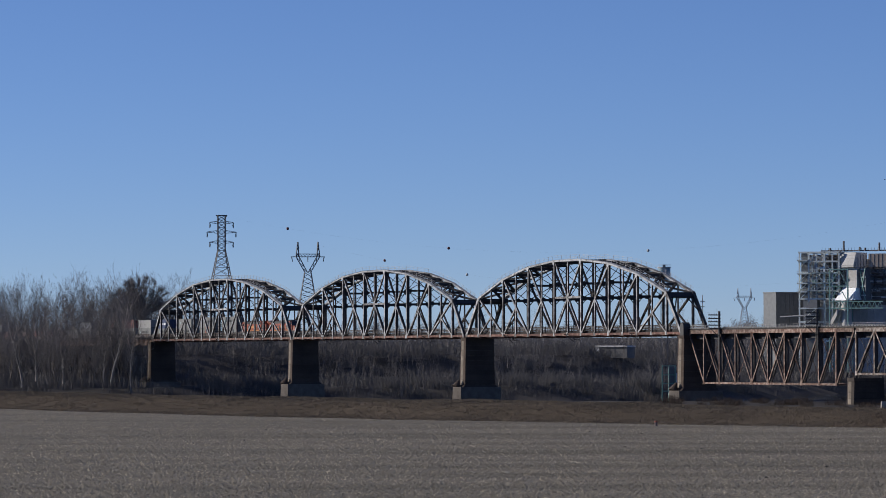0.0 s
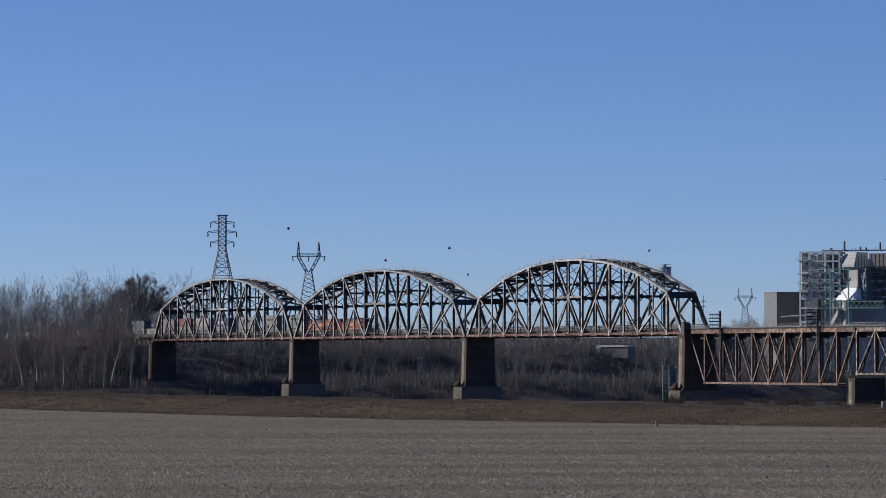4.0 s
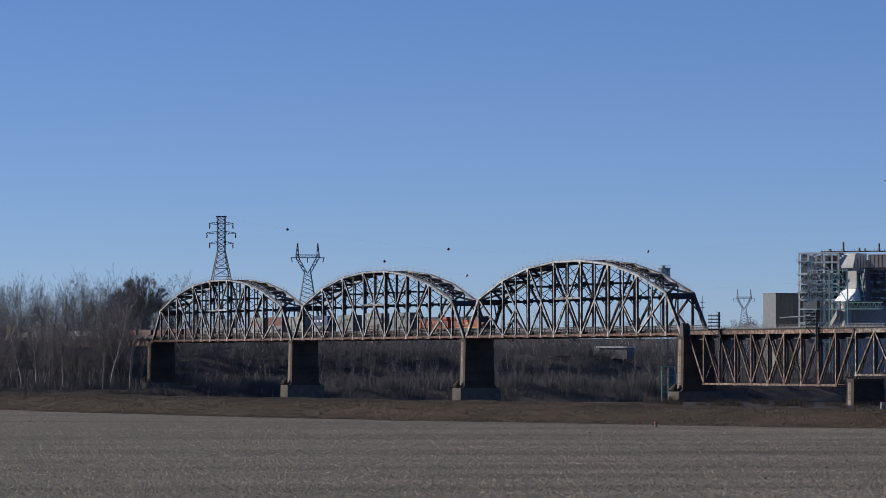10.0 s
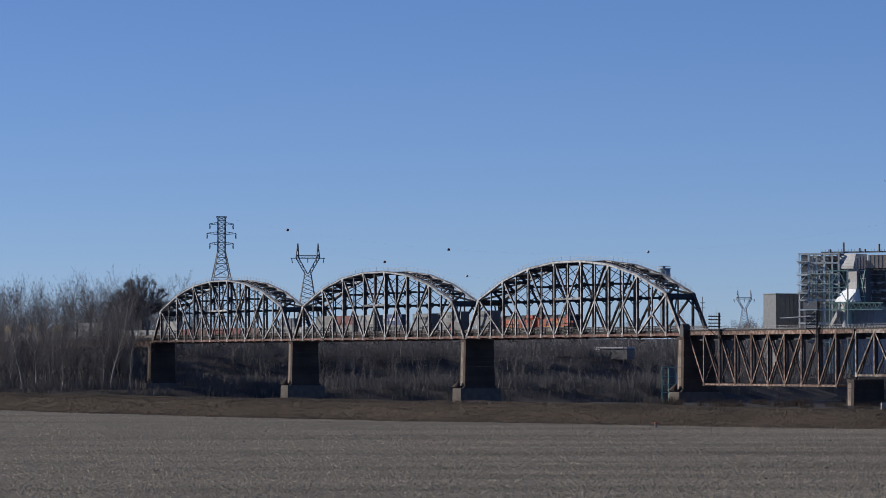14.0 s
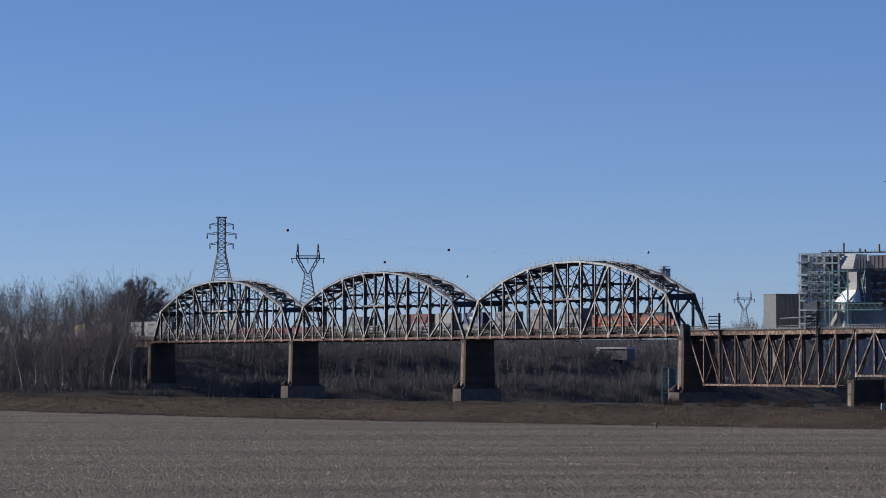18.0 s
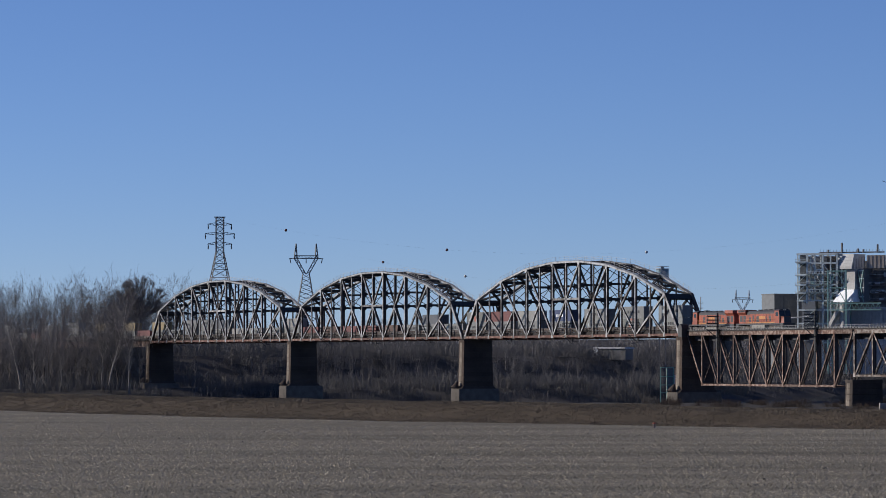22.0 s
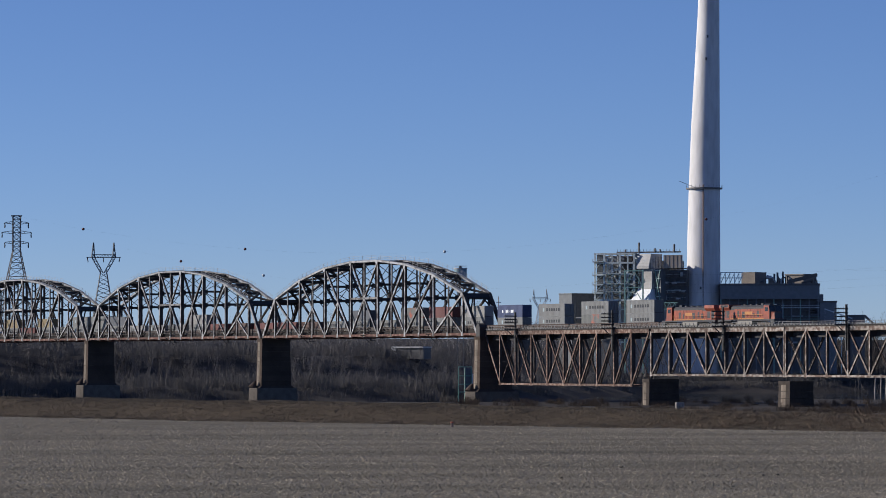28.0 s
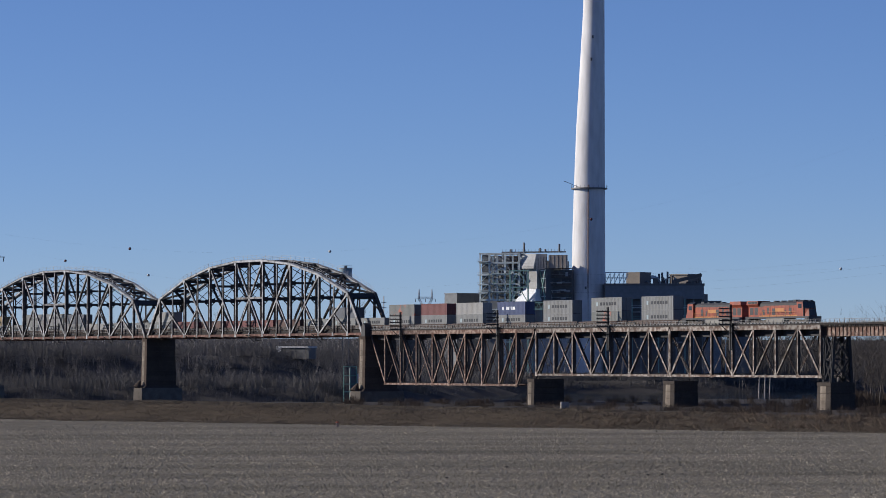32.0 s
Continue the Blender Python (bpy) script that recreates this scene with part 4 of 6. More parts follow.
def build_train():
    lead = build_locomotive("locomotive", train_pose(0.0, 0), "orange diesel locomotive with black roof and shade-black nose front, leading")
    TRAIN.append((lead, 2.0, 0.0, False))
    rear = copy_thing(lead, train_pose(23.2, 0))
    tagged(rear, "orange diesel locomotive with black roof, coupled back to front")
    TRAIN.append((rear, 47.7, 0.0, True))
    cars, kept = {}, {}
    for behind, pitch, *boxes in CONSIST:
        at = train_pose(behind, 0)
        if pitch not in cars:
            cars[pitch] = car = build_well_car(at, pitch)
        else:
            car = copy_thing(cars[pitch], at)
        TRAIN.append((car, behind, 0.0, False))
        z = 0.42
        for paint, high in boxes:
            start = behind + (pitch - 12.192) / 2
            key = (paint, high)
            if key not in kept:
                kept[key] = box = build_container(train_pose(start, 0, z), PAINTS[paint][0], PAINTS[paint][1], 12.192, high, MARKS.get(paint))
            else:
                box = copy_thing(kept[key], train_pose(start, 0, z))
            TRAIN.append((box, start, z, False))
            z += high + 0.02


build_train()


# ---- the power station on the far bank ----
PLANT = pose(204.0, 1635.0, -3.0, 0, 0, -7.1)
MINT = mat("pale_green_steel", (0.6, 0.65, 0.64), (0.45, 0.49, 0.48), rough=0.6, scale=0.1, fine=1, bump=0.05, per_object=0.15)
TEAL = mat("teal_painted_steel", (0.24, 0.4, 0.36), (0.14, 0.24, 0.21), rough=0.6, scale=0.2, fine=1, bump=0.05, per_object=0.15)
SHEET = mat("grey_sheet_metal", (0.46, 0.46, 0.46), (0.32, 0.3, 0.28), rough=0.75, metal=0.0, scale=0.08, fine=0.8, amount=0.7, bump=0.05, spec=0.2)
CLADDING = mat("slate_blue_cladding", (0.2, 0.21, 0.228), (0.15, 0.158, 0.172), rough=0.6, scale=0.05, fine=0.6, bump=0.05)
GREYCLAD = mat("grey_hall_cladding", (0.13, 0.137, 0.143), (0.1, 0.105, 0.11), rough=0.6, scale=0.05, fine=0.6, bump=0.05)
DARKPLANT = mat("dark_plant_steel", (0.13, 0.133, 0.14), (0.17, 0.135, 0.11), rough=0.7, scale=0.12, fine=1, bump=0.1)
BROWNPLANT = mat("brown_plant_cladding", (0.17, 0.14, 0.12), (0.085, 0.075, 0.07), rough=0.7, scale=0.15, fine=1, bump=0.1)
STAINSHEET = mat("stained_sheet_metal", (0.42, 0.37, 0.32), (0.22, 0.16, 0.12), rough=0.6, scale=0.12, fine=1, amount=0.8, bump=0.05, stretch=(1, 1, 0.3))
CHIMNEY = mat("pale_chimney_concrete", (0.68, 0.665, 0.665), (0.56, 0.535, 0.53), rough=0.9, scale=0.05, fine=0.5, amount=0.6, bump=0.05, stretch=(1, 1, 0.2))
STACKRED = mat("rusty_ladder", (0.2, 0.15, 0.14), rough=0.8)


def ribs(parent, material, x0, x1, y, z0, z1, step, depth=0.25):
    """Upright cladding ribs on a front wall."""
    rib = Mesh().box(0, 0.18, -depth, 0, z0, z1).mesh("cladding_rib", material)
    for k in range(int((x1 - x0) / step) + 1):
        part("cladding_rib", rib, material, parent, at=Matrix.Translation((x0 + k * step, y, 0)))


def build_boiler():
    b = thing("boiler_house", PLANT @ pose(-25.3, 4, 0, 0, 0, -14) @ pose(27, -4, 0), "open steel boiler house with pale green frame and grey ducts", "power station")
    rnd = random.Random(4)
    xs = (-47.3, -43.0, -39.4, -35.8, -32.2, -29.2)
    zs = (5.0, 14.0, 22.5, 28.5, 32.7, 36.1, 39.7, 44.2, 49.3, 53.4)
    for y in (0.0, 9.0):
        for k, x in enumerate(xs):
            w = 0.4 if k % 2 else 0.3
            part("column", Mesh().box(x - w, x + w, y - w, y + w, 0, 53.6), MINT, b)
        for z in zs[1:]:
            part("floor_girder", Mesh().box(xs[0] - 0.4, xs[-1] + 0.4, y - 0.4, y + 0.2, z - 0.36, z + 0.36), MINT, b)
    for x in xs:
        for z in zs[1:]:
            part("cross_girder", Mesh().box(x - 0.2, x + 0.2, 0.3, 9, z - 0.25, z + 0.25), MINT, b)
    part("back_wall", Mesh().box(xs[0], xs[-1], 6.4, 6.8, 0, 52.6), CLADDING, b, "slate sheeted back wall")
    part("end_panel", Mesh().box(xs[0] + 0.4, xs[1] - 0.4, 1.6, 1.9, 33.0, 53.0), GREYCLAD, b, "grey sheeted end bay")
    for z in (35.6, 39.3, 43.6, 49.6):
        deck = Mesh().box(xs[0] - 0.7, xs[1] - 0.2, -1.8, 1.5, z, z + 0.5)
        part("balcony", deck, MINT, b, "pale steel balcony")
        part("balcony_rail", Mesh().box(xs[0] - 0.7, xs[1] - 0.2, -1.85, -1.75, z + 1.3, z + 1.45).box(xs[0] - 0.7, xs[0] - 0.55, -1.85, -1.75, z + 0.5, z + 1.4).box(xs[0] + 1.8, xs[0] + 1.95, -1.85, -1.75, z + 0.5, z + 1.4), MINT, b)
        part("stair", Mesh().beam((xs[0] + 0.2, -1.0, z - 3.2), (xs[0] + 3.4, -1.0, z), 0.7, 0.22), MINT, b)
    for z in (36.1, 39.7, 44.2):
        part("gallery_floor", Mesh().box(xs[1], -32.0, -1.6, 2.0, z + 0.27, z + 0.45), MINT, b)
        part("gallery_rail", Mesh().box(xs[1], -32.0, -1.6, -1.5, z + 1.4, z + 1.55), MINT, b)
        for k in range(8):
            part("gallery_post", Mesh().box(xs[1] + 1.5 * k, xs[1] + 1.5 * k + 0.12, -1.6, -1.5, z + 0.45, z + 1.4), MINT, b)
    for p, q in (((-43, 36.1), (-39.4, 39.7)), ((-35.8, 39.7), (-39.4, 44.2)), ((-43.0, 44.2), (-39.4, 49.3)), ((-32.2, 44.2), (-35.8, 49.3)), ((-35.8, 36.1), (-32.2, 39.7))):
        part("frame_brace", Mesh().beam((p[0], -0.1, p[1]), (q[0], -0.1, q[1]), 0.22, 0.22), MINT, b)
    # plant standing in the open frame
    part("surge_tank", Mesh().tube((-40.6, 3.0, 45.0), (-40.6, 3.0, 51.2), 0.95, n=14).tube((-40.6, 3.0, 51.2), (-40.6, 3.0, 52.4), 0.95, 0.3, 14), SHEET, b, "pale upright tank", smooth=True)
    part("surge_tank", Mesh().tube((-38.6, 4.0, 39.9), (-38.6, 4.0, 43.6), 0.8, n=14), SHEET, b, smooth=True)
    part("fan_house", Mesh().box(-34.6, -31.2, 3.0, 7.0, 46.0, 52.2), BROWNPLANT, b, "brown stained fan housing")
    part("fan_hood", Mesh().prism([(-34.9, 48.6), (-31.0, 48.6), (-31.6, 50.0), (-34.3, 50.0)], 1.8, 3.0), BROWNPLANT, b)
    for x, z0, z1, r in ((-42.0, 33.0, 52.0, 0.35), (-37.2, 36.0, 53.0, 0.45), (-36.5, 33.0, 46.0, 0.3), (-33.4, 33.0, 44.0, 0.55), (-30.6, 36.0, 50.0, 0.4), (-40.0, 30.0, 39.0, 0.6)):
        part("pipe", Mesh().tube((x, 2.4, z0), (x, 2.4, z1), r, n=10), SHEET if x > -38 else MINT, b, smooth=True)
    for k in range(60):
        x, z = rnd.uniform(-42.6, -31.0), rnd.choice(zs[4:8])
        w, h, d = rnd.uniform(0.5, 2.0), rnd.uniform(0.6, 2.6), rnd.uniform(1.0, 4.6)
        if k % 3:
            part("equipment", Mesh().box(x, x + w, d, d + 1.4, z + 0.3, z + 0.3 + h), rnd.choice((SHEET, BROWNPLANT, GREYCLAD, TEAL, SHEET)), b)
        else:
            part("pipe", Mesh().tube((x, d, z + 2.2), (x + 2.4 * w, d, z + 2.2), 0.22 + 0.12 * w, n=8), rnd.choice((SHEET, MINT)), b)
    for y in (1.0, 2.6):
        part("roof_beam", Mesh().box(-37.6, -8.0 if y < 2 else -20.0, y, y + 0.3, 53.7, 54.3), DARKPLANT, b)
    for k in range(6):
        part("roof_crossbeam", Mesh().box(-37.4 + 3.0 * k, -37.1 + 3.0 * k, 1.3, 2.6, 53.8, 54.1), DARKPLANT, b)
    # Block added behind the ducts to cast a shadow on the chimney.
    part("boiler_block", Mesh().box(-30.0, -13.0, 12.0, 26.0, 0, 50.5), DARKPLANT, b, "dark block added behind the ducts to shade the chimney")
    for k in range(20):
        part("roof_post", Mesh().box(-37.4 + 1.5 * k, -37.28 + 1.5 * k, 1.5, 1.62, 54.3, 55.3), DARKPLANT, b)
    for x, h in ((-27.3, 4.0), (-11.1, 3.2), (-20.0, 1.4), (-17.5, 1.0), (-33.5, 1.0)):
        part("vent_pipe", Mesh().tube((x, 1.15, 53.8), (x, 1.15, 54.3 + h), 0.45, n=8), DARKPLANT, b)
    # gas ducts, set askew to the frame
    turned = pose(-21.8, -3.0, 0, 0, 0, -24)
    hood = Mesh().loft([[(-9.2, 0, 46.6), (0, 0, 46.6), (0, 9.6, 46.6), (-9.2, 9.6, 46.6)], [(-9.2, 0, 47.6), (0, 0, 47.6), (0, 9.6, 47.6), (-9.2, 9.6, 47.6)], [(-9.2, 1.8, 53.2), (0, 1.8, 53.2), (0, 9.6, 53.2), (-9.2, 9.6, 53.2)]])
    part("duct_hood", hood, SHEET, b, "bright sheet-metal duct hood", at=turned)
    for k in range(5):
        t = k / 4
        part("hood_rib", Mesh().box(-9.3, 0.1, 1.8 * t - 0.06, 1.8 * t + 0.1, 47.6 + 5.6 * t - 0.08, 47.6 + 5.6 * t + 0.08), SHEET, b, at=turned)
        part("side_rib", Mesh().box(0.0, 0.14, 1.0 + 2.0 * k, 1.2 + 2.0 * k, 46.7, 49.0 + 2.2 * min(k, 1) + 0.8 * (k > 1)), GREYCLAD, b, at=turned)
    part("duct_casing", Mesh().box(0, 8.4, 0, 1.3, 46.8, 52.6), STAINSHEET, b, "brown-streaked sheet casing", at=pose(-15.6, -0.6, 0))
    for k in range(5):
        part("casing_rib", Mesh().box(0.6 + 1.8 * k, 0.74 + 1.8 * k, -0.1, 0, 46.9, 52.5), STAINSHEET, b, at=pose(-15.6, -0.6, 0))
    part("side_casing", Mesh().box(1.4, 4.4, 3.0, 9.0, 31.5, 46.4), GREYCLAD, b, "grey sheet side casing", at=turned)
    for z in (34.0, 38.0, 42.0, 45.5):
        part("casing_band", Mesh().box(1.3, 4.5, 2.8, 3.0, z, z + 0.4), MINT, b, at=turned)
    for p, q in (((1.4, 32), (4.4, 46)), ((4.4, 32), (1.4, 46))):
        part("casing_brace", Mesh().beam((p[0], 2.7, p[1]), (q[0], 2.7, q[1]), 0.3, 0.3), TEAL, b, at=turned)
    part("drop_duct", Mesh().loft([[(-6.6, 1.0, 37.6), (1.0, 1.0, 37.6), (1.0, 7.0, 37.6), (-6.6, 7.0, 37.6)], [(-5.6, 1.6, 40.5), (0.6, 1.6, 40.5), (0.6, 7.0, 40.5), (-5.6, 7.0, 40.5)], [(-5.6, 1.6, 46.5), (0.6, 1.6, 46.5), (0.6, 7.0, 46.5), (-5.6, 7.0, 46.5)]]), SHEET, b, "grey drop duct", at=turned)
    hop = Mesh().loft([[(-9.0, -2.0, 32.0), (2.2, -2.0, 32.0), (2.2, 5.0, 32.0), (-9.0, 5.0, 32.0)], [(-6.4, 0.6, 37.5), (0.9, 0.6, 37.5), (0.9, 5.0, 37.5), (-6.4, 5.0, 37.5)]])
    part("hopper", hop, CHALK, b, "bright white hopper", at=turned)
    part("round_duct", Mesh().tube((-3.6, -0.4, 20.0), (-3.6, -0.4, 32.0), 2.3, n=20).tube((-3.6, -0.4, 26.4), (-3.6, -0.4, 27.2), 2.5, n=20), SHEET, b, "pale round duct", smooth=True, at=turned)
    part("chute", Mesh().beam((-9.4, -3.4, 21.5), (-4.8, -3.4, 28.0), 2.2, 1.6), SHEET, b, "inclined pale chute", at=turned)
    for x in (-32.0, -23.7):
        for y in (-5.6, 2.0):
            part("duct_tower_leg", Mesh().box(x - 0.28, x + 0.28, y - 0.28, y + 0.28, 0, 46.0), TEAL, b)
    for z in (28.4, 31.4, 38.2, 45.6):
        part("duct_tower_beam", Mesh().box(-32.3, -23.4, -5.85, -5.4, z - 0.25, z + 0.25), TEAL, b)
    for p, q in (((-32, 38.2), (-27.8, 45.6)), ((-27.8, 45.6), (-23.7, 38.2)), ((-32, 31.4), (-27.8, 38.2)), ((-27.8, 38.2), (-23.7, 31.4))):
        part("duct_tower_brace", Mesh().beam((p[0], -5.6, p[1]), (q[0], -5.6, q[1]), 0.3, 0.3), TEAL, b)
    for k in range(10):
        x = -32.0 + k * 2.4
        part("truss_web", Mesh().beam((x, -5.7, 28.5), (x + 1.2, -5.7, 31.3), 0.25, 0.25).beam((x + 1.2, -5.7, 31.3), (x + 2.4, -5.7, 28.5), 0.25, 0.25), TEAL, b)
    part("truss_chord", Mesh().box(-23.4, -7.8, -5.85, -5.5, 28.2, 28.7).box(-23.4, -7.8, -5.85, -5.5, 31.1, 31.6), TEAL, b)
    # the dark bay beside the chimney
    part("sooty_bay", Mesh().box(-19.4, -6.0, 3.5, 7.0, 30.0, 46.0), DARKPLANT, b)
    for z in (46.4, 42.6, 39.0, 35.4, 32.2):
        part("duct_shelf", Mesh().box(-17.8, -5.8, 1.2, 3.6, z, z + 0.45), BROWNPLANT, b)
        part("shelf_rail", Mesh().box(-17.8, -5.8, 1.2, 1.3, z + 1.4, z + 1.5), MINT, b)
    for k in range(40):
        x, z = rnd.uniform(-17.4, -8.0), rnd.choice((32.7, 35.9, 39.5, 43.1))
        w, h, y = rnd.uniform(0.5, 2.0), rnd.uniform(0.7, 2.6), rnd.uniform(1.4, 2.4)
        if k % 3:
            part("equipment", Mesh().box(x, x + w, y, y + 1.0, z, z + h), rnd.choice((SHEET, BROWNPLANT, GREYCLAD, BROWNPLANT)), b)
        else:
            part("pipe", Mesh().tube((x, y, z + h * 0.5), (x + 2 * w, y, z + h * 0.5), 0.3 + 0.15 * w, n=8), rnd.choice((SHEET, BROWNPLANT)), b)
    part("feed_pipe", Mesh().tube((-54.0, -8.0, 24.6), (-40.0, -8.0, 25.4), 0.35, n=10), SHEET, b, "pale horizontal feed pipe", smooth=True)
    part("lower_hall", Mesh().box(-38.4, -6.4, 3.8, 22.0, 0.0, 29.9), SHEET, b)
    ribs(b, SHEET, -38.2, -6.6, 3.8, 0.0, 29.8, 1.6)
    part("stair_house", Mesh().loft([[(-44.0, -2.0, 0), (-38.6, -2.0, 0), (-38.6, 3.6, 0), (-44.0, 3.6, 0)], [(-44.0, -2.0, 28), (-38.6, -2.0, 28), (-38.6, 3.6, 28), (-44.0, 3.6, 28)], [(-42.2, -1.0, 32.4), (-39.0, -1.0, 32.4), (-39.0, 3.6, 32.4), (-42.2, 3.6, 32.4)]]), GREYCLAD, b, "grey stair tower")
    for z in (18.0, 21.4, 24.8, 28.2):
        part("stair_landing", Mesh().box(-44.6, -38.4, -2.6, -2.0, z, z + 0.5), MINT, b)
        part("stair", Mesh().beam((-44.0, -2.4, z - 3.4), (-39.0, -2.4, z), 0.5, 0.2), MINT, b)


def build_chimney():
    c = thing("chimney_stack", PLANT @ pose(2.6, 6.0, 0), "very tall pale concrete chimney, tapering, with a ring platform", "chimney")
    rings, n = [], 40
    for z, x0, x1 in ((0, -8.8, 7.4), (40, -7.8, 7.3), (60, -7.4, 7.25), (80, -6.8, 7.2), (110, -5.6, 7.15), (160, -2.6, 7.1), (200, -1.2, 7.0), (213, -0.8, 7.0)):
        r, m = (x1 - x0) / 2, (x0 + x1) / 2
        rings.append([(m + r * math.cos(2 * math.pi * i / n), r * math.sin(2 * math.pi * i / n), z) for i in range(n)])
    part("shaft", Mesh().loft(rings), CHIMNEY, c, smooth=True)
    deck = Mesh().tube((0.2, 0, 82.2), (0.2, 0, 82.8), 8.1, n=32)
    part("ring_platform", deck, DARKPLANT, c)
    for i in range(24):
        a = 2 * math.pi * i / 24
        part("platform_post", Mesh().beam((0.2 + 8.0 * math.cos(a), 8.0 * math.sin(a), 82.8), (0.2 + 8.0 * math.cos(a), 8.0 * math.sin(a), 84.0), 0.12, 0.12), DARKPLANT, c)
    part("jib", Mesh().beam((-4.5, -6.0, 83.0), (-11.0, -7.0, 85.6), 0.2, 0.2), SHEET, c, "small jib arm")
    part("ladder", Mesh().beam((-0.6, -7.7, 0), (-0.3, -7.25, 84), 0.5, 0.3), STACKRED, c, "rusty caged ladder")
    for x, z in ((-1.5, 38.0), (3.0, 24.0), (1.2, 140.0), (1.8, 150.0)):
        part("marker_plate", Mesh().box(x - 0.4, x + 0.4, -8.2, -6.5, z - 0.6, z + 0.6), DARKPLANT, c)


def build_plant_side():
    w = thing("grey_plant_hall", PLANT @ pose(-57.0, 24.0, 0, 0, 0, 34) @ Matrix.Diagonal((1.023, 1.023, 1.023, 1)), "plain grey sheet-clad hall with flat roof", "industrial building")
    part("wall", Mesh().box(0, 18.5, 0, 10.5, 0, 35.0), GREYCLAD, w)
    ribs(w, GREYCLAD, 0.3, 18.2, 0, 0.5, 34.5, 2.2, 0.12)
    part("roof", Mesh().box(-0.2, 18.7, -0.2, 10.7, 35.0, 35.4), GREYCLAD, w)
    t = thing("turbine_hall", PLANT @ pose(9.6, -4.0, 0), "long low slate-blue turbine hall in shade", "industrial building")
    part("wall", Mesh().box(0, 44.0, 0, 30, 33.0, 39.0), CLADDING, t)
    ribs(t, CLADDING, 0.3, 43.6, 0, 33.2, 38.6, 2.0, 0.15)
    part("lower_wall", Mesh().box(0, 44.0, 4.0, 30, 0, 33.0), DARKPLANT, t, "dark recessed lower wall")
    bay = random.Random(31)
    for k in range(12):
        part("column", Mesh().box(0.2 + 3.9 * k, 0.7 + 3.9 * k, 0.4, 0.9, 0, 33.0), CLADDING if k % 3 else TEAL, t)
    for k in range(46):
        x, z, y = bay.uniform(0.5, 40.0), bay.uniform(12.0, 30.0), bay.uniform(1.0, 3.0)
        if k % 3 == 0:
            part("process_pipe", Mesh().tube((x, y, z), (x + bay.uniform(2, 7), y, z), bay.uniform(0.2, 0.5), n=8), bay.choice((SHEET, DARKPLANT, BROWNPLANT)), t)
        elif k % 3 == 1:
            part("riser", Mesh().tube((x, y, z - 6), (x, y, z + 3), bay.uniform(0.2, 0.45), n=8), bay.choice((SHEET, DARKPLANT, TEAL)), t)
        else:
            part("equipment", Mesh().box(x, x + bay.uniform(1, 3), y, y + 1.0, z, z + bay.uniform(0.8, 2.6)), bay.choice((BROWNPLANT, GREYCLAD, DARKPLANT)), t)
    for z in (18.0, 24.0, 29.0):
        part("walkway", Mesh().box(0, 44.0, 0.2, 1.6, z, z + 0.25).box(0, 44.0, 0.2, 0.3, z + 1.1, z + 1.2), MINT if z > 25 else TEAL, t)
    part("roof", Mesh().box(-0.3, 44.3, -0.3, 30.3, 39.0, 39.9), DARKPLANT, t)
    turned = pose(15.4, 23.5, 0, 0, 0, -38)
    part("roof_house", Mesh().box(-3.8, 3.8, -4.2, 4.2, 39.9, 45.1), BROWNPLANT, t, "brown roof-top plant room", at=turned)
    part("roof_rail", Mesh().box(-3.9, 3.9, -4.3, 4.3, 45.1, 45.4), DARKPLANT, t, at=turned)
    for k in range(5):
        part("gallery_brace", Mesh().beam((0.4 + 2 * k, 2, 40.0), (2.4 + 2 * k, 2, 44.4), 0.3, 0.3), MINT, t)
        part("gallery_post", Mesh().box(0.3 + 2 * k, 0.6 + 2 * k, 1.8, 2.2, 39.9, 44.6), MINT, t)
    for z in (42.2, 44.6):
        part("gallery_rail", Mesh().box(0, 10.2, 1.8, 2.2, z, z + 0.4), MINT, t)
    for x, h in ((22.5, 3.6), (24.2, 4.4), (25.6, 5.0), (28.0, 5.4)):
        part("flue", Mesh().tube((x, 6, 39.5), (x, 6, 39.9 + h), 0.45, n=8), DARKPLANT, t)
    part("duct_elbow", Mesh().tube((20.6, 5, 43.0), (23.6, 5, 42.0), 0.9, n=10).tube((23.6, 5, 42.0), (24.4, 5, 39.8), 0.9, n=10), SHEET, t)
    part("low_bay", Mesh().box(44.0, 51.5, 1.0, 26, 0, 31.5), CLADDING, t, "lower end bay")
    part("low_bay_roof", Mesh().box(43.9, 51.8, 0.7, 26.3, 31.5, 32.2), DARKPLANT, t)
    rnd = random.Random(12)
    for k in range(22):
        x, h, y = rnd.uniform(17.5, 42.0), rnd.uniform(0.8, 4.2), rnd.uniform(2, 9)
        if k % 2:
            part("roof_plant", Mesh().box(x, x + rnd.uniform(0.6, 2.4), y, y + 2, 39.9, 39.9 + h * 0.6), rnd.choice((BROWNPLANT, DARKPLANT, SHEET)), t)
        else:
            part("roof_pipe", Mesh().tube((x, y, 39.9), (x, y, 40.0 + h), 0.28, n=8).tube((x, y, 39.9 + h), (x + rnd.uniform(-3, 3), y, 39.9 + h * 0.6), 0.26, n=8), rnd.choice((BROWNPLANT, DARKPLANT, SHEET)), t)
    part("roof_gallery", Mesh().beam((30.0, 3, 40.6), (43.0, 3, 43.8), 1.6, 1.6), BROWNPLANT, t, "sloping brown conveyor housing")
    c = thing("coal_tower", PLANT @ pose(47.6, 36.0, 0, 0, 0, -38) @ Matrix.Diagonal((1.12, 1.12, 1.02, 1)), "tall dark brown coal transfer tower", "industrial building")
    part("wall", Mesh().box(-9.0, 0.0, 0.0, 9.0, 0, 43.6), BROWNPLANT, c)
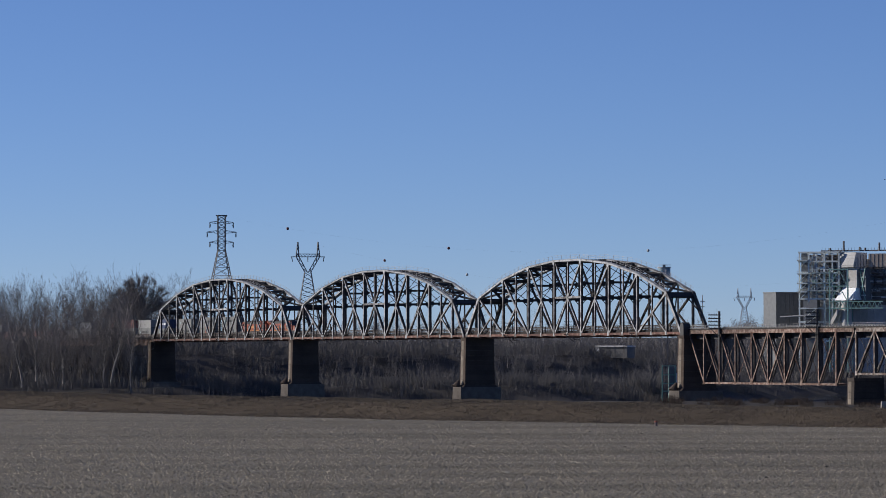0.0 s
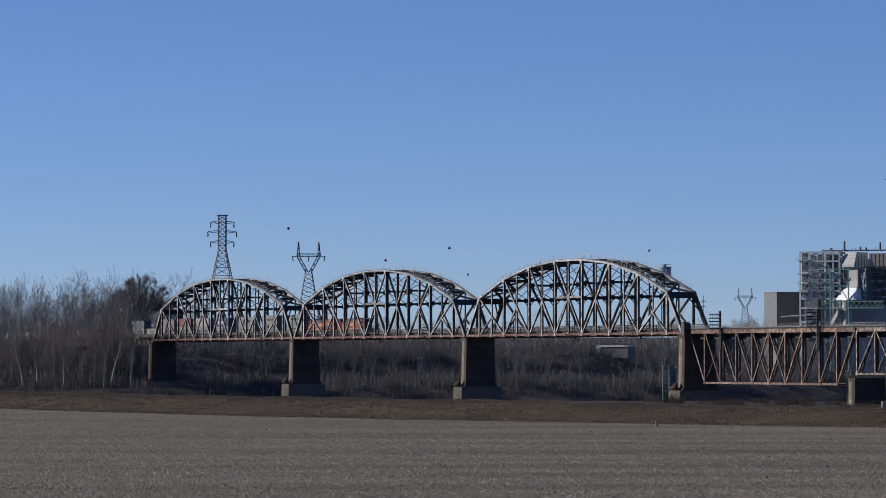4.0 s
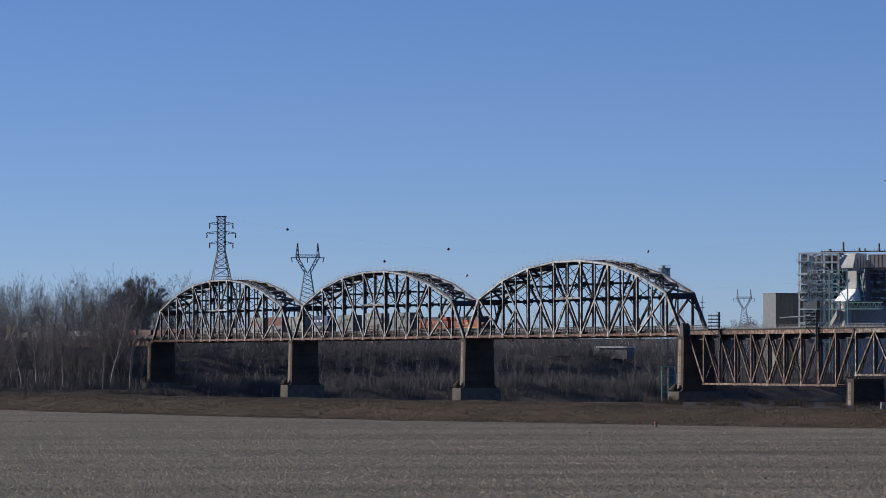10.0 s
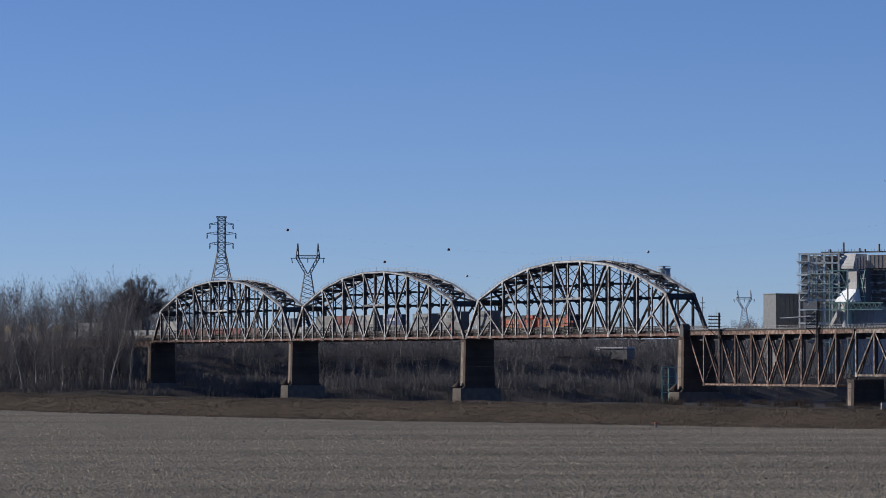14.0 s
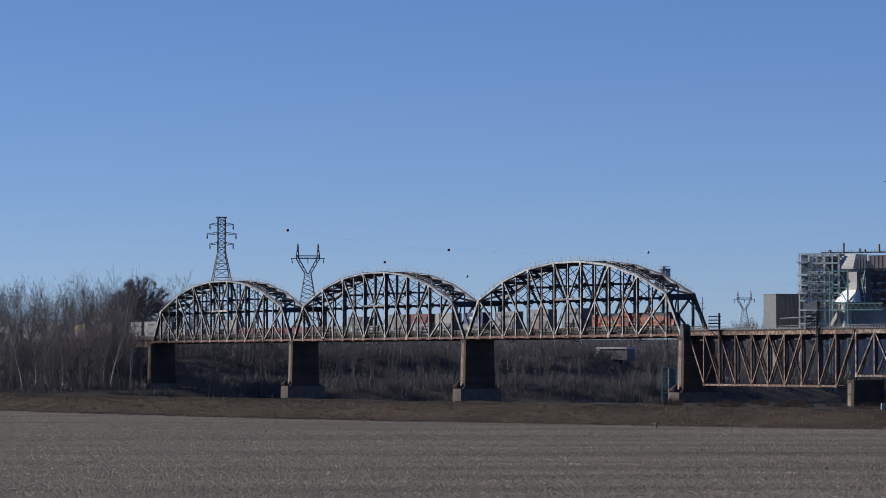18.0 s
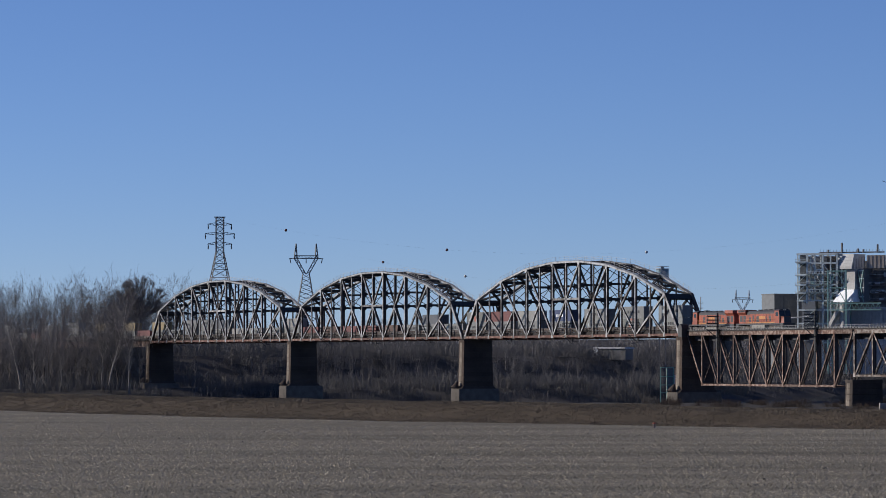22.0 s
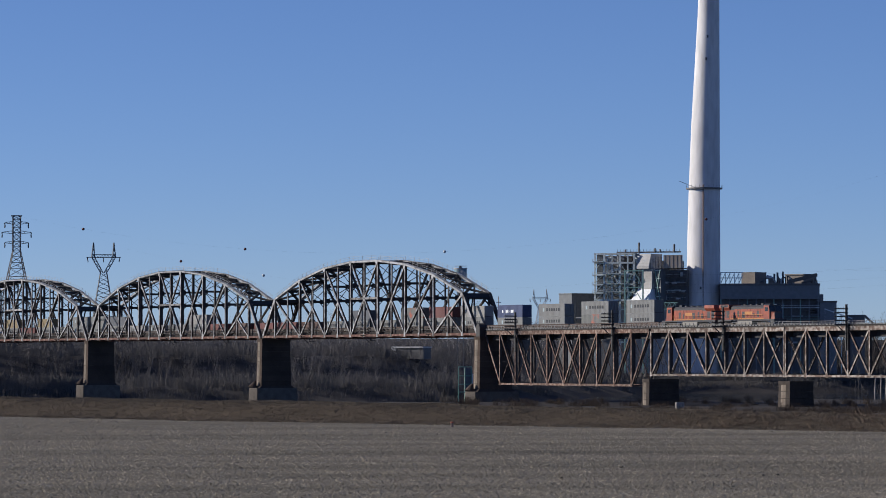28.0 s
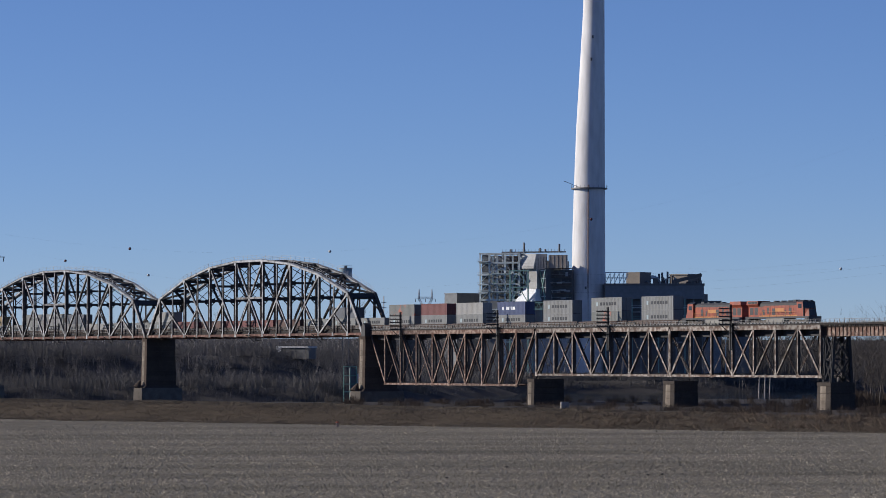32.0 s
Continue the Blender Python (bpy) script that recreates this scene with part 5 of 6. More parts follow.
    part("roof", Mesh().box(-9.3, 0.3, -0.3, 9.3, 43.6, 44.2), DARKPLANT, c)
    part("side_bay", Mesh().box(0.02, 3.4, 2, 9, 0, 35.2), DARKPLANT, c)
    part("slope_house", Mesh().prism([(-13.0, 0), (-13.0, 36), (-9.02, 39.5), (-9.02, 0)], 0.5, 9), BROWNPLANT, c)
    for k in range(3):
        part("wall_band", Mesh().box(-9.1, 0.0, -0.12, 0.0, 8.0 + 12 * k, 8.5 + 12 * k), DARKPLANT, c)
    r = thing("conveyor_gallery", PLANT @ pose(55.8, -3.0, 0), "pale lattice conveyor gallery on trestle legs", "conveyor")
    for k in range(6):
        part("post", Mesh().box(k * 2.4, k * 2.4 + 0.4, 0, 0.4, 0, 29.0 - k * 0.9), MINT, r)
        if k < 5:
            part("brace", Mesh().beam((k * 2.4, 0.2, 20.0 - k * 0.9), (k * 2.4 + 2.4, 0.2, 28.0 - k), 0.3, 0.3), MINT, r)
            part("brace", Mesh().beam((k * 2.4 + 2.4, 0.2, 20.0 - k * 0.9), (k * 2.4, 0.2, 28.0 - k), 0.3, 0.3), MINT, r)
    part("chord", Mesh().beam((0, 0.2, 28.6), (12.2, 0.2, 24.4), 0.5, 0.5), MINT, r)
    part("chord", Mesh().beam((0, 0.2, 20.4), (12.2, 0.2, 16.2), 0.5, 0.5), MINT, r)
    h = thing("conveyor_house", PLANT @ pose(70.5, -3.0, 0), "small dark conveyor head house with sloped roof", "industrial building")
    part("wall", Mesh().box(-4.5, 3.0, 0, 8, 0, 26.0), DARKPLANT, h)
    part("roof", Mesh().prism([(-4.8, 26.0), (3.3, 26.0), (7.5, 22.0), (7.5, 21.4), (3.0, 25.0), (-4.8, 25.4)], -0.3, 8.3), DARKPLANT, h)


build_boiler()
build_chimney()
build_plant_side()


SHEDWALL = mat("weathered_tan_siding", (0.3, 0.265, 0.235), (0.22, 0.19, 0.165), rough=0.7, scale=0.2, fine=1, bump=0.05)


DARKSHED = mat("dull_grey_siding", (0.1, 0.1, 0.105), (0.07, 0.068, 0.07), rough=0.7, scale=0.2, fine=1, bump=0.05)


TANKBLUE = mat("blue_green_tank_paint", (0.16, 0.26, 0.32), (0.11, 0.17, 0.2), rough=0.5, scale=0.3, fine=1, bump=0.05)


GREENFRAME = mat("green_painted_frame", (0.17, 0.32, 0.26), (0.11, 0.2, 0.165), rough=0.6, scale=0.3, fine=1, bump=0.05)


def build_far_sheds():
    """Low works on the far bank, glimpsed under the bridge."""
    w = thing("riverside_shed", pose(63.4, 1388.0, 4.6, 0, 0, -32), "low grey riverside shed with pale eaves", "shed")
    part("wall", Mesh().box(-6.8, 6.8, 0, 6, -1.2, 2.9), DARKSHED, w)
    part("roof", Mesh().prism([(-7.0, 2.9), (7.0, 2.9), (6.8, 3.5), (-6.8, 3.5)], -0.5, 6.4), SHEET, w)
    part("end_panel", Mesh().box(-6.9, -4.9, -0.3, 0, 0.2, 2.8), CHALK, w, "pale end panel")
    g = thing("intake_frame", pose(75.6, 1235.0, -12.2, 0, 0, 10), "teal steel water intake frame on the river bank", "industrial frame")
    for x in (-2.2, 0, 2.2):
        part("post", Mesh().box(x - 0.15, x + 0.15, -0.15, 0.15, 0, 13.0), GREENFRAME, g)
    for z in (4.4, 7.0, 9.8, 12.8):
        part("beam", Mesh().box(-2.3, 2.3, -0.2, 0.2, z, z + 0.3), GREENFRAME, g)
    part("screen", Mesh().box(-0.1, 2.1, 0.3, 0.7, 0.2, 12.6), DARKPLANT, g)
    part("pipe", Mesh().tube((2.9, 0, 0), (2.9, 0, 10.6), 0.4, n=10), CHALK, g, "white standpipe")
    s = thing("concrete_silo", pose(115.0, 1480.0, -4.0), "pale concrete silo block behind the deck truss", "silo")
    part("body", Mesh().box(-2.4, 2.4, 0, 5, 0, 20), CONCRETE, s)
    part("band", Mesh().box(-2.6, 2.6, -0.2, 5.2, 9, 10), CONCRETE, s)
    t = thing("water_tank", pose(84.0, 1400.0, -3.0), "blue-grey cylindrical water tank on slim legs", "water tank")
    part("tank", Mesh().tube((0, 0, 36.0), (0, 0, 40.6), 2.4, n=24), TANKBLUE, t, smooth=True)
    part("roof_rim", Mesh().tube((0, 0, 40.6), (0, 0, 40.9), 2.6, n=24), SHEET, t)
    for k in range(4):
        a = math.pi * (k + 0.5) / 2
        part("leg", Mesh().beam((1.7 * math.cos(a), 1.7 * math.sin(a), 0), (1.7 * math.cos(a), 1.7 * math.sin(a), 36.0), 0.18, 0.18), DARKPLANT, t)
    part("roof_rail", Mesh().tube((0, 0, 41.6), (0, 0, 41.7), 2.5, n=24), SHEET, t)
    part("hatch", Mesh().box(-0.5, 0.5, -0.5, 0.5, 40.9, 41.8), SHEET, t)
    for x, h in ((173.0, 5.5), (174.6, 6.5), (176.0, 6.0), (191.5, 7.5), (193.0, 6.5), (194.8, 7.0)):
        d = thing("mooring_pole", pose(x * 1.38, 1380.0, -13.0), "thin grey steel mooring pole in the river", "pole", "mooring poles")
        part("shaft", Mesh().tube((0, 0, 0), (0.4, 0, h + 4), 0.22, 0.2, n=8), SHEDWALL, d)
        part("cap", Mesh().tube((0.4, 0, h + 4), (0.4, 0, h + 4.3), 0.28, n=8), SHEDWALL, d)
    k = thing("concrete_block", pose(83.8, 700.0, -6.9), "pale square concrete block on the river flat", "block")
    part("body", Mesh().loft([[(-0.8, -0.8, 0), (0.8, -0.8, 0), (0.8, 0.8, 0), (-0.8, 0.8, 0)], [(-0.75, -0.75, 2.0), (0.75, -0.75, 2.0), (0.75, 0.75, 2.0), (-0.75, 0.75, 2.0)]]), SHEDWALL, k)
    o = thing("marker_post", pose(10.1, 175.0, 0.05), "short orange marker post at the levee's foot", "marker")
    part("post", Mesh().tube((0, 0, -0.1), (0, 0, 0.14), 0.07, 0.06, n=8), STACKRED, o)
    part("cap", Mesh().tube((0, 0, 0.14), (0, 0, 0.21), 0.09, 0.06, n=8), ORANGE, o, "orange cap")
    m = thing("light_mast", pose(102.0, 1450.0, -3.0), "thin grey mast with two short arms", "mast")
    part("pole", Mesh().tube((0, 0, 0), (0, 0, 31.0), 0.25, 0.18, n=8), SHEET, m)
    for z in (26.5, 28.5):
        part("arm", Mesh().box(-1.0, 1.0, -0.1, 0.1, z, z + 0.25), SHEET, m)


build_far_sheds()

# ---- pylons, cables and marker balls ----
# Haze over the distant pylon is put into this paler colour.
HAZE_STEEL = mat("haze_pale_steel", (0.32, 0.34, 0.37), (0.24, 0.25, 0.28), rough=0.6, scale=0.3, bump=0)
GALV = mat("galvanised_steel", (0.13, 0.135, 0.145), (0.08, 0.08, 0.09), rough=0.6, metal=0.2, scale=0.3, bump=0)


def build_lattice_pylon(m):
    """A double-circuit crossing tower with three pairs of arms."""
    p = thing("transmission_tower", m, "tall grey lattice transmission tower with six arms", "pylon")

    def half(z):
        return 1.6 + 0.19 * max(0.0, 55.0 - z)
    zs = [0, 10, 19, 27, 34, 39.5, 44, 47.5, 50, 52.5, 55, 57, 59, 61, 63, 65, 67, 68.6, 70]
    for sx in (-1, 1):
        for sy in (-1, 1):
            for a, b in ((0, 55), (55, 70)):
                part("leg", Mesh().beam((sx * half(a), sy * half(a), a), (sx * half(b) * 1.0, sy * half(b), b), 0.3, 0.3), GALV, p)
    for a, b in zip(zs, zs[1:]):
        ha, hb = half(a), half(b)
        for s in (-1, 1):
            c = Mesh()
            c.beam((-ha, s * ha, a), (hb, s * hb, b), 0.14, 0.14).beam((ha, s * ha, a), (-hb, s * hb, b), 0.14, 0.14).beam((-hb, s * hb, b), (hb, s * hb, b), 0.14, 0.14)
            part("lattice", c, GALV, p)
            d = Mesh()
            d.beam((s * ha, -ha, a), (s * hb, hb, b), 0.14, 0.14).beam((s * ha, ha, a), (s * hb, -hb, b), 0.14, 0.14).beam((s * hb, -hb, b), (s * hb, hb, b), 0.14, 0.14)
            part("lattice", d, GALV, p)
    for z, w in ((58, 4.2), (62.4, 5.4), (66.5, 4.2)):
        for s in (-1, 1):
            a = Mesh().beam((s * 1.5, 0, z + 1.3), (s * (1.0 + w), 0, z + 0.6), 0.22, 0.22).beam((s * 1.5, 0, z), (s * (1.0 + w), 0, z + 0.5), 0.22, 0.22)
            for k in range(3):
                a.beam((s * (1.5 + k * w / 4), 0, z + 0.1 * k), (s * (1.5 + (k + 0.8) * w / 4), 0, z + 1.2 - 0.15 * k), 0.14, 0.14)
            part("arm", a, GALV, p)
            part("insulator", Mesh().tube((s * (1.0 + w), 0, z + 0.5), (s * (0.8 + w), 0, z - 0.4), 0.2, n=8).tube((s * (0.8 + w), 0, z - 0.4), (s * (0.9 + w), 0, z - 1.7), 0.3, 0.24, n=8), BLACK, p)
    part("top_arm", Mesh().beam((-2.4, 0, 70.2), (2.4, 0, 70.2), 0.35, 0.35).beam((-2.4, 0, 70.2), (-1.4, 0, 69.0), 0.2, 0.2).beam((2.4, 0, 70.2), (1.4, 0, 69.0), 0.2, 0.2), GALV, p)
    return p


def build_waist_pylon(m, heft=1.0, metal=GALV):
    """A single-circuit tower: narrow waist, spreading window and two peaks."""
    p = thing("transmission_tower", m, "grey lattice transmission tower with a narrow waist and twin peaks", "pylon")

    def lat(a, b, w0, w1, name, x0=0.0, x1=0.0, bays=4):
        for s in (-1, 1):
            part("leg", Mesh().beam((x0 + s * w0, -w0 * 0.6, a), (x1 + s * w1, -w1 * 0.6, b), 0.35 * heft, 0.35 * heft), metal, p)
            part("leg", Mesh().beam((x0 + s * w0, w0 * 0.6, a), (x1 + s * w1, w1 * 0.6, b), 0.35 * heft, 0.35 * heft), metal, p)
        c = Mesh()
        for k in range(bays):
            t0, t1 = k / bays, (k + 1) / bays
            z0, z1 = a + (b - a) * t0, a + (b - a) * t1
            u0, u1 = w0 + (w1 - w0) * t0, w0 + (w1 - w0) * t1
            c0, c1 = x0 + (x1 - x0) * t0, x0 + (x1 - x0) * t1
            for y in (-1, 1):
                c.beam((c0 - u0, y * u0 * 0.6, z0), (c1 + u1, y * u1 * 0.6, z1), 0.18 * heft, 0.18 * heft).beam((c0 + u0, y * u0 * 0.6, z0), (c1 - u1, y * u1 * 0.6, z1), 0.18 * heft, 0.18 * heft)
        part(name, c, metal, p)
    lat(0, 34, 8.6, 3.4, "lattice", bays=8)
    lat(34, 46, 3.4, 1.5, "lattice", bays=6)
    for s in (-1, 1):
        lat(46, 53, 0.6, 0.7, "window_lattice", s * 0.7, s * 4.6, 3)
        lat(53, 60, 0.7, 0.08, "peak", s * 4.8, s * 4.6, 3)
        part("insulator", Mesh().tube((s * 7.4, 0, 53.0), (s * 7.0, 0, 51.0), 0.2, n=8), BLACK, p)
    part("insulator", Mesh().tube((0, 0, 53.0), (0, 0, 51.0), 0.2, n=8), BLACK, p)
    br = Mesh().beam((-7.8, 0, 53.2), (7.8, 0, 53.2), 0.35 * heft, 0.35 * heft).beam((-5.6, 0, 54.5), (5.6, 0, 54.5), 0.3, 0.3)
    for k in range(-4, 4):
        br.beam((k * 1.3, 0, 53.2), (k * 1.3 + 0.65, 0, 54.5), 0.15, 0.15).beam((k * 1.3 + 0.65, 0, 54.5), (k * 1.3 + 1.3, 0, 53.2), 0.15, 0.15)
    part("bridge_beam", br, metal, p)
    return p


build_lattice_pylon(pose(-95.6, 1600.0, -5.0, 0, 0, 10))
build_waist_pylon(pose(-61.5, 1690.0, -3.5, 0, 0, 5))
build_waist_pylon(pose(214.0, 2620.0, -7.0, 0, 0, 4), 0.7, HAZE_STEEL)


def build_cable(p, q, sag, balls, label, thick=0.007):
    """A sagging cable from p to q with marker balls at the given shares of its run."""
    c = thing("overhead_cable", pose(0, 0, 0), label, "cable", "overhead cables")
    p, q, n = Vector(p), Vector(q), 40

    def at(t):
        return p.lerp(q, t) - Vector((0, 0, 4 * sag * t * (1 - t)))
    part("wire", Mesh().loft([[at(k / n) + Vector((0, thick * math.cos(a), thick * math.sin(a))) for a in (0.5, 2.6, 4.7)] for k in range(n + 1)]), GALV, c)
    for t, m in balls:
        o = at(t)
        rings = []
        for j in range(1, 8):
            a = math.pi * j / 8
            rings.append([(o.x + 0.62 * math.sin(a) * math.cos(math.pi * i / 6), o.y + 0.62 * math.sin(a) * math.sin(math.pi * i / 6), o.z - 0.62 * math.cos(a)) for i in range(12)])
        part("marker_ball", Mesh().loft(rings), m, c, smooth=True)


BALL = mat("dark_red_marker_ball", (0.10, 0.02, 0.02), rough=0.5, bump=0)
PALEBALL = mat("pale_marker_ball", (0.5, 0.5, 0.5), rough=0.5, bump=0)
build_cable((-95.6, 1600, 65.0), (393.4, 1500, 129.6), 43.0, [(0.059, BALL), (0.201, BALL), (0.3735, PALEBALL), (0.5956, BALL)], "thin river-crossing cable with marker balls")
build_cable((-56.6, 1690, 55.0), (164.0, 1500, 36.3), 10.6, [(0.139, BALL), (0.306, PALEBALL)], "thin lower river-crossing cable with marker balls")
build_cable((246.0, 1629, 44.0), (420.0, 1450, 62.0), 9.0, [(0.35, PALEBALL)], "thin cable beyond the chimney with one pale marker ball")
for z0, z1 in ((41.0, 66.0), (36.5, 62.0), (33.0, 59.0)):
    build_cable((193.0, 1634.6, z0), (420.0, 1440, z1), 8.0, [], "thin pale cable running from the boiler house past the chimney", 0.014)


# ---- trees ----
BARK = mat("grey_brown_bark", (0.14, 0.12, 0.105), (0.08, 0.07, 0.06), rough=0.95, scale=0.4, fine=3, bump=0.2, per_object=0.25, islands=0.3, spec=0.1)
PALEBARK = mat("pale_sycamore_bark", (0.33, 0.3, 0.27), (0.15, 0.125, 0.1), rough=0.9, scale=0.6, fine=3, bump=0.2)
TWIG = mat("bare_twigs", (0.185, 0.17, 0.166), (0.125, 0.116, 0.114), rough=0.95, scale=0.2, fine=1, bump=0, per_object=0.2, islands=0.3, spec=0.05)

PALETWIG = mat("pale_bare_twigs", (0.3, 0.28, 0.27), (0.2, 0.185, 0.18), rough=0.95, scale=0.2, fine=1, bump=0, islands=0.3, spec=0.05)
DARKTWIG = mat("dark_bare_twigs", (0.1, 0.088, 0.082), (0.065, 0.058, 0.055), rough=0.95, scale=0.2, fine=1, bump=0, islands=0.3, spec=0.05)
SCRUB = mat("dark_leafless_scrub", (0.14, 0.131, 0.128), (0.095, 0.089, 0.088), rough=0.95, scale=0.06, fine=1, bump=0, islands=0.15, spec=0.05)


def grow(seed, height, spread, thick, twigs, lean=0.0):
    """Segments (p, q, r0, r1, level) of a bare broadleaf tree: a trunk that forks into leaders, limbs, branches and twigs."""
    rnd = random.Random(seed)
    segs = []

    def limb(p, d, length, r, level, n, up):
        for k in range(n):
            step = length / n
            d = (d + Vector((rnd.uniform(-1, 1), rnd.uniform(-1, 1), rnd.uniform(-1, 1) + up)) * (0.12 + 0.05 * level)).normalized()
            q = p + d * step
            r1 = r * 0.8
            segs.append((p, q, r, r1, level))
            count = {0: 2 if k > 1 else 0, 1: rnd.choice((1, 2, 2)), 2: rnd.choice((1, 2)) if k else 1, 3: twigs if k else 0}.get(level, 0)
            for c in range(count):
                a = rnd.uniform(0, 2 * math.pi)
                out = (d * rnd.uniform(0.5, 0.9) + Vector((math.cos(a), math.sin(a), rnd.uniform(0.2, 1.0))) * spread).normalized()
                share = rnd.uniform(0.4, 0.7) * (1.15 - 0.5 * k / n)
                limb(q, out, length * share * (0.9 if level else 0.55), max(0.03, r1 * 0.55), level + 1, (5, 4, 3, 2, 1)[level + 1], 0.5)
            p, r = q, r1
        if level == 0:
            for c in range(3):
                a = rnd.uniform(0, 2 * math.pi)
                limb(p, Vector((0.45 * math.cos(a), 0.45 * math.sin(a), 1)).normalized(), height * rnd.uniform(0.36, 0.5), r * 0.8, 1, 5, 0.6)
    limb(Vector((0, 0, -0.5)), Vector((lean, 0, 1)).normalized(), height * 0.5, thick, 0, 6, 0.3)
    return segs


def tubes(segs, sides=3):
    """Arrays of points and quads for many tapered branch segments at once."""
    P = np.array([s[0] for s in segs], float)
    Q = np.array([s[1] for s in segs], float)
    R0, R1 = np.array([s[2] for s in segs]), np.array([s[3] for s in segs])
    D = Q - P
    D /= np.linalg.norm(D, axis=1)[:, None] + 1e-9
    S = np.cross(D, np.where(np.abs(D[:, 2:]) < 0.9, np.array([[0, 0, 1.0]]), np.array([[1.0, 0, 0]])))
    S /= np.linalg.norm(S, axis=1)[:, None]
    U = np.cross(S, D)
    vs = np.zeros((len(segs), 2 * sides, 3))
    for i in range(sides):
        a = 2 * math.pi * i / sides
        o = S * math.cos(a) + U * math.sin(a)
        vs[:, i] = P + o * R0[:, None]
        vs[:, i + sides] = Q + o * R1[:, None]
    base = np.arange(len(segs))[:, None, None] * 2 * sides
    quad = np.array([[i, (i + 1) % sides, (i + 1) % sides + sides, i + sides] for i in range(sides)])[None]
    return vs.reshape(-1, 3), (base + quad).reshape(-1, 4)


def raw_mesh(name, vs, faces, material):
    """faces: arrays of quads and of triangles."""
    me = bpy.data.meshes.new(name)
    me.vertices.add(len(vs))
    me.vertices.foreach_set("co", vs.astype(np.float32).ravel())
    sizes = np.concatenate([np.full(len(f), f.shape[1]) for f in faces])
    loops = np.concatenate([f.ravel() for f in faces])
    me.loops.add(len(loops))
    me.loops.foreach_set("vertex_index", loops.astype(np.int32))
    me.polygons.add(len(sizes))
    me.polygons.foreach_set("loop_start", np.concatenate([[0], np.cumsum(sizes)[:-1]]).astype(np.int32))
    me.update(calc_edges=True)
    me.materials.append(material)
    return me


def cones(P, Q, R, sides=3):
    """Arrays for thin tapering spikes from P to Q."""
    D = Q - P
    D = D / (np.linalg.norm(D, axis=1)[:, None] + 1e-9)
    S = np.cross(D, np.where(np.abs(D[:, 2:]) < 0.9, np.array([[0, 0, 1.0]]), np.array([[1.0, 0, 0]])))
    S /= np.linalg.norm(S, axis=1)[:, None] + 1e-9
    U = np.cross(S, D)
    vs = np.zeros((len(P), sides + 1, 3))
    for i in range(sides):
        a = 2 * math.pi * i / sides
        vs[:, i] = P + (S * math.cos(a) + U * math.sin(a)) * R[:, None]
    vs[:, sides] = Q
    tri = np.array([[i, (i + 1) % sides, sides] for i in range(sides)])[None]
    return vs.reshape(-1, 3), (np.arange(len(P))[:, None, None] * (sides + 1) + tri).reshape(-1, 3)


def blades(P, Q, R, seed=1):
    """Arrays for the finest twigs, one tapering sliver each."""
    r = np.random.RandomState(seed)
    S = np.cross(Q - P, r.normal(0, 1, P.shape))
    S /= np.linalg.norm(S, axis=1)[:, None] + 1e-9
    vs = np.stack([P - S * R[:, None], P + S * R[:, None], Q], 1)
    return vs.reshape(-1, 3), np.arange(len(P) * 3).reshape(-1, 3)


def branches(segs, fat=0.0, first=0, sides=3, spray=1.0, limbs=3):
    """Limbs as tubes, twigs as slivers and a spray of finer twigs round them: points, quads, triangles."""
    thick = [(p, q, max(fat, a), max(fat * 0.8, b), v) for p, q, a, b, v in segs if first <= v < limbs]
    thin = [s for s in segs if s[4] >= limbs]
    v0, q0 = tubes(thick, sides)
    P, Q = np.array([s[0] for s in thin], float), np.array([s[1] for s in thin], float)
    R = np.maximum(fat, np.array([s[2] for s in thin]))
    r = np.random.RandomState(len(thin))
    pick = r.randint(0, len(P), int(spray * len(P)))
    P2 = P[pick] + (Q[pick] - P[pick]) * r.uniform(0.2, 1.0, (len(pick), 1))
    out = P2 - P2.mean(0)
    out /= np.linalg.norm(out, axis=1)[:, None]
    Q2 = P2 + (out * 0.7 + r.normal(0, 0.6, P2.shape) + (0, 0, 0.5)) * r.uniform(0.5, 1.5, (len(pick), 1))
    v1, t1 = blades(np.r_[P, P2], np.r_[Q, Q2], np.r_[R, np.full(len(pick), fat * 0.75)])
    return np.concatenate([v0, v1]), q0, t1 + len(v0)


KINDS = [grow(11, 30, 0.6, 0.40, 2), grow(12, 27, 0.75, 0.36, 2), grow(13, 33, 0.5, 0.40, 2), grow(14, 24, 0.8, 0.32, 2, 0.08), grow(15, 29, 0.6, 0.36, 2, -0.06)]


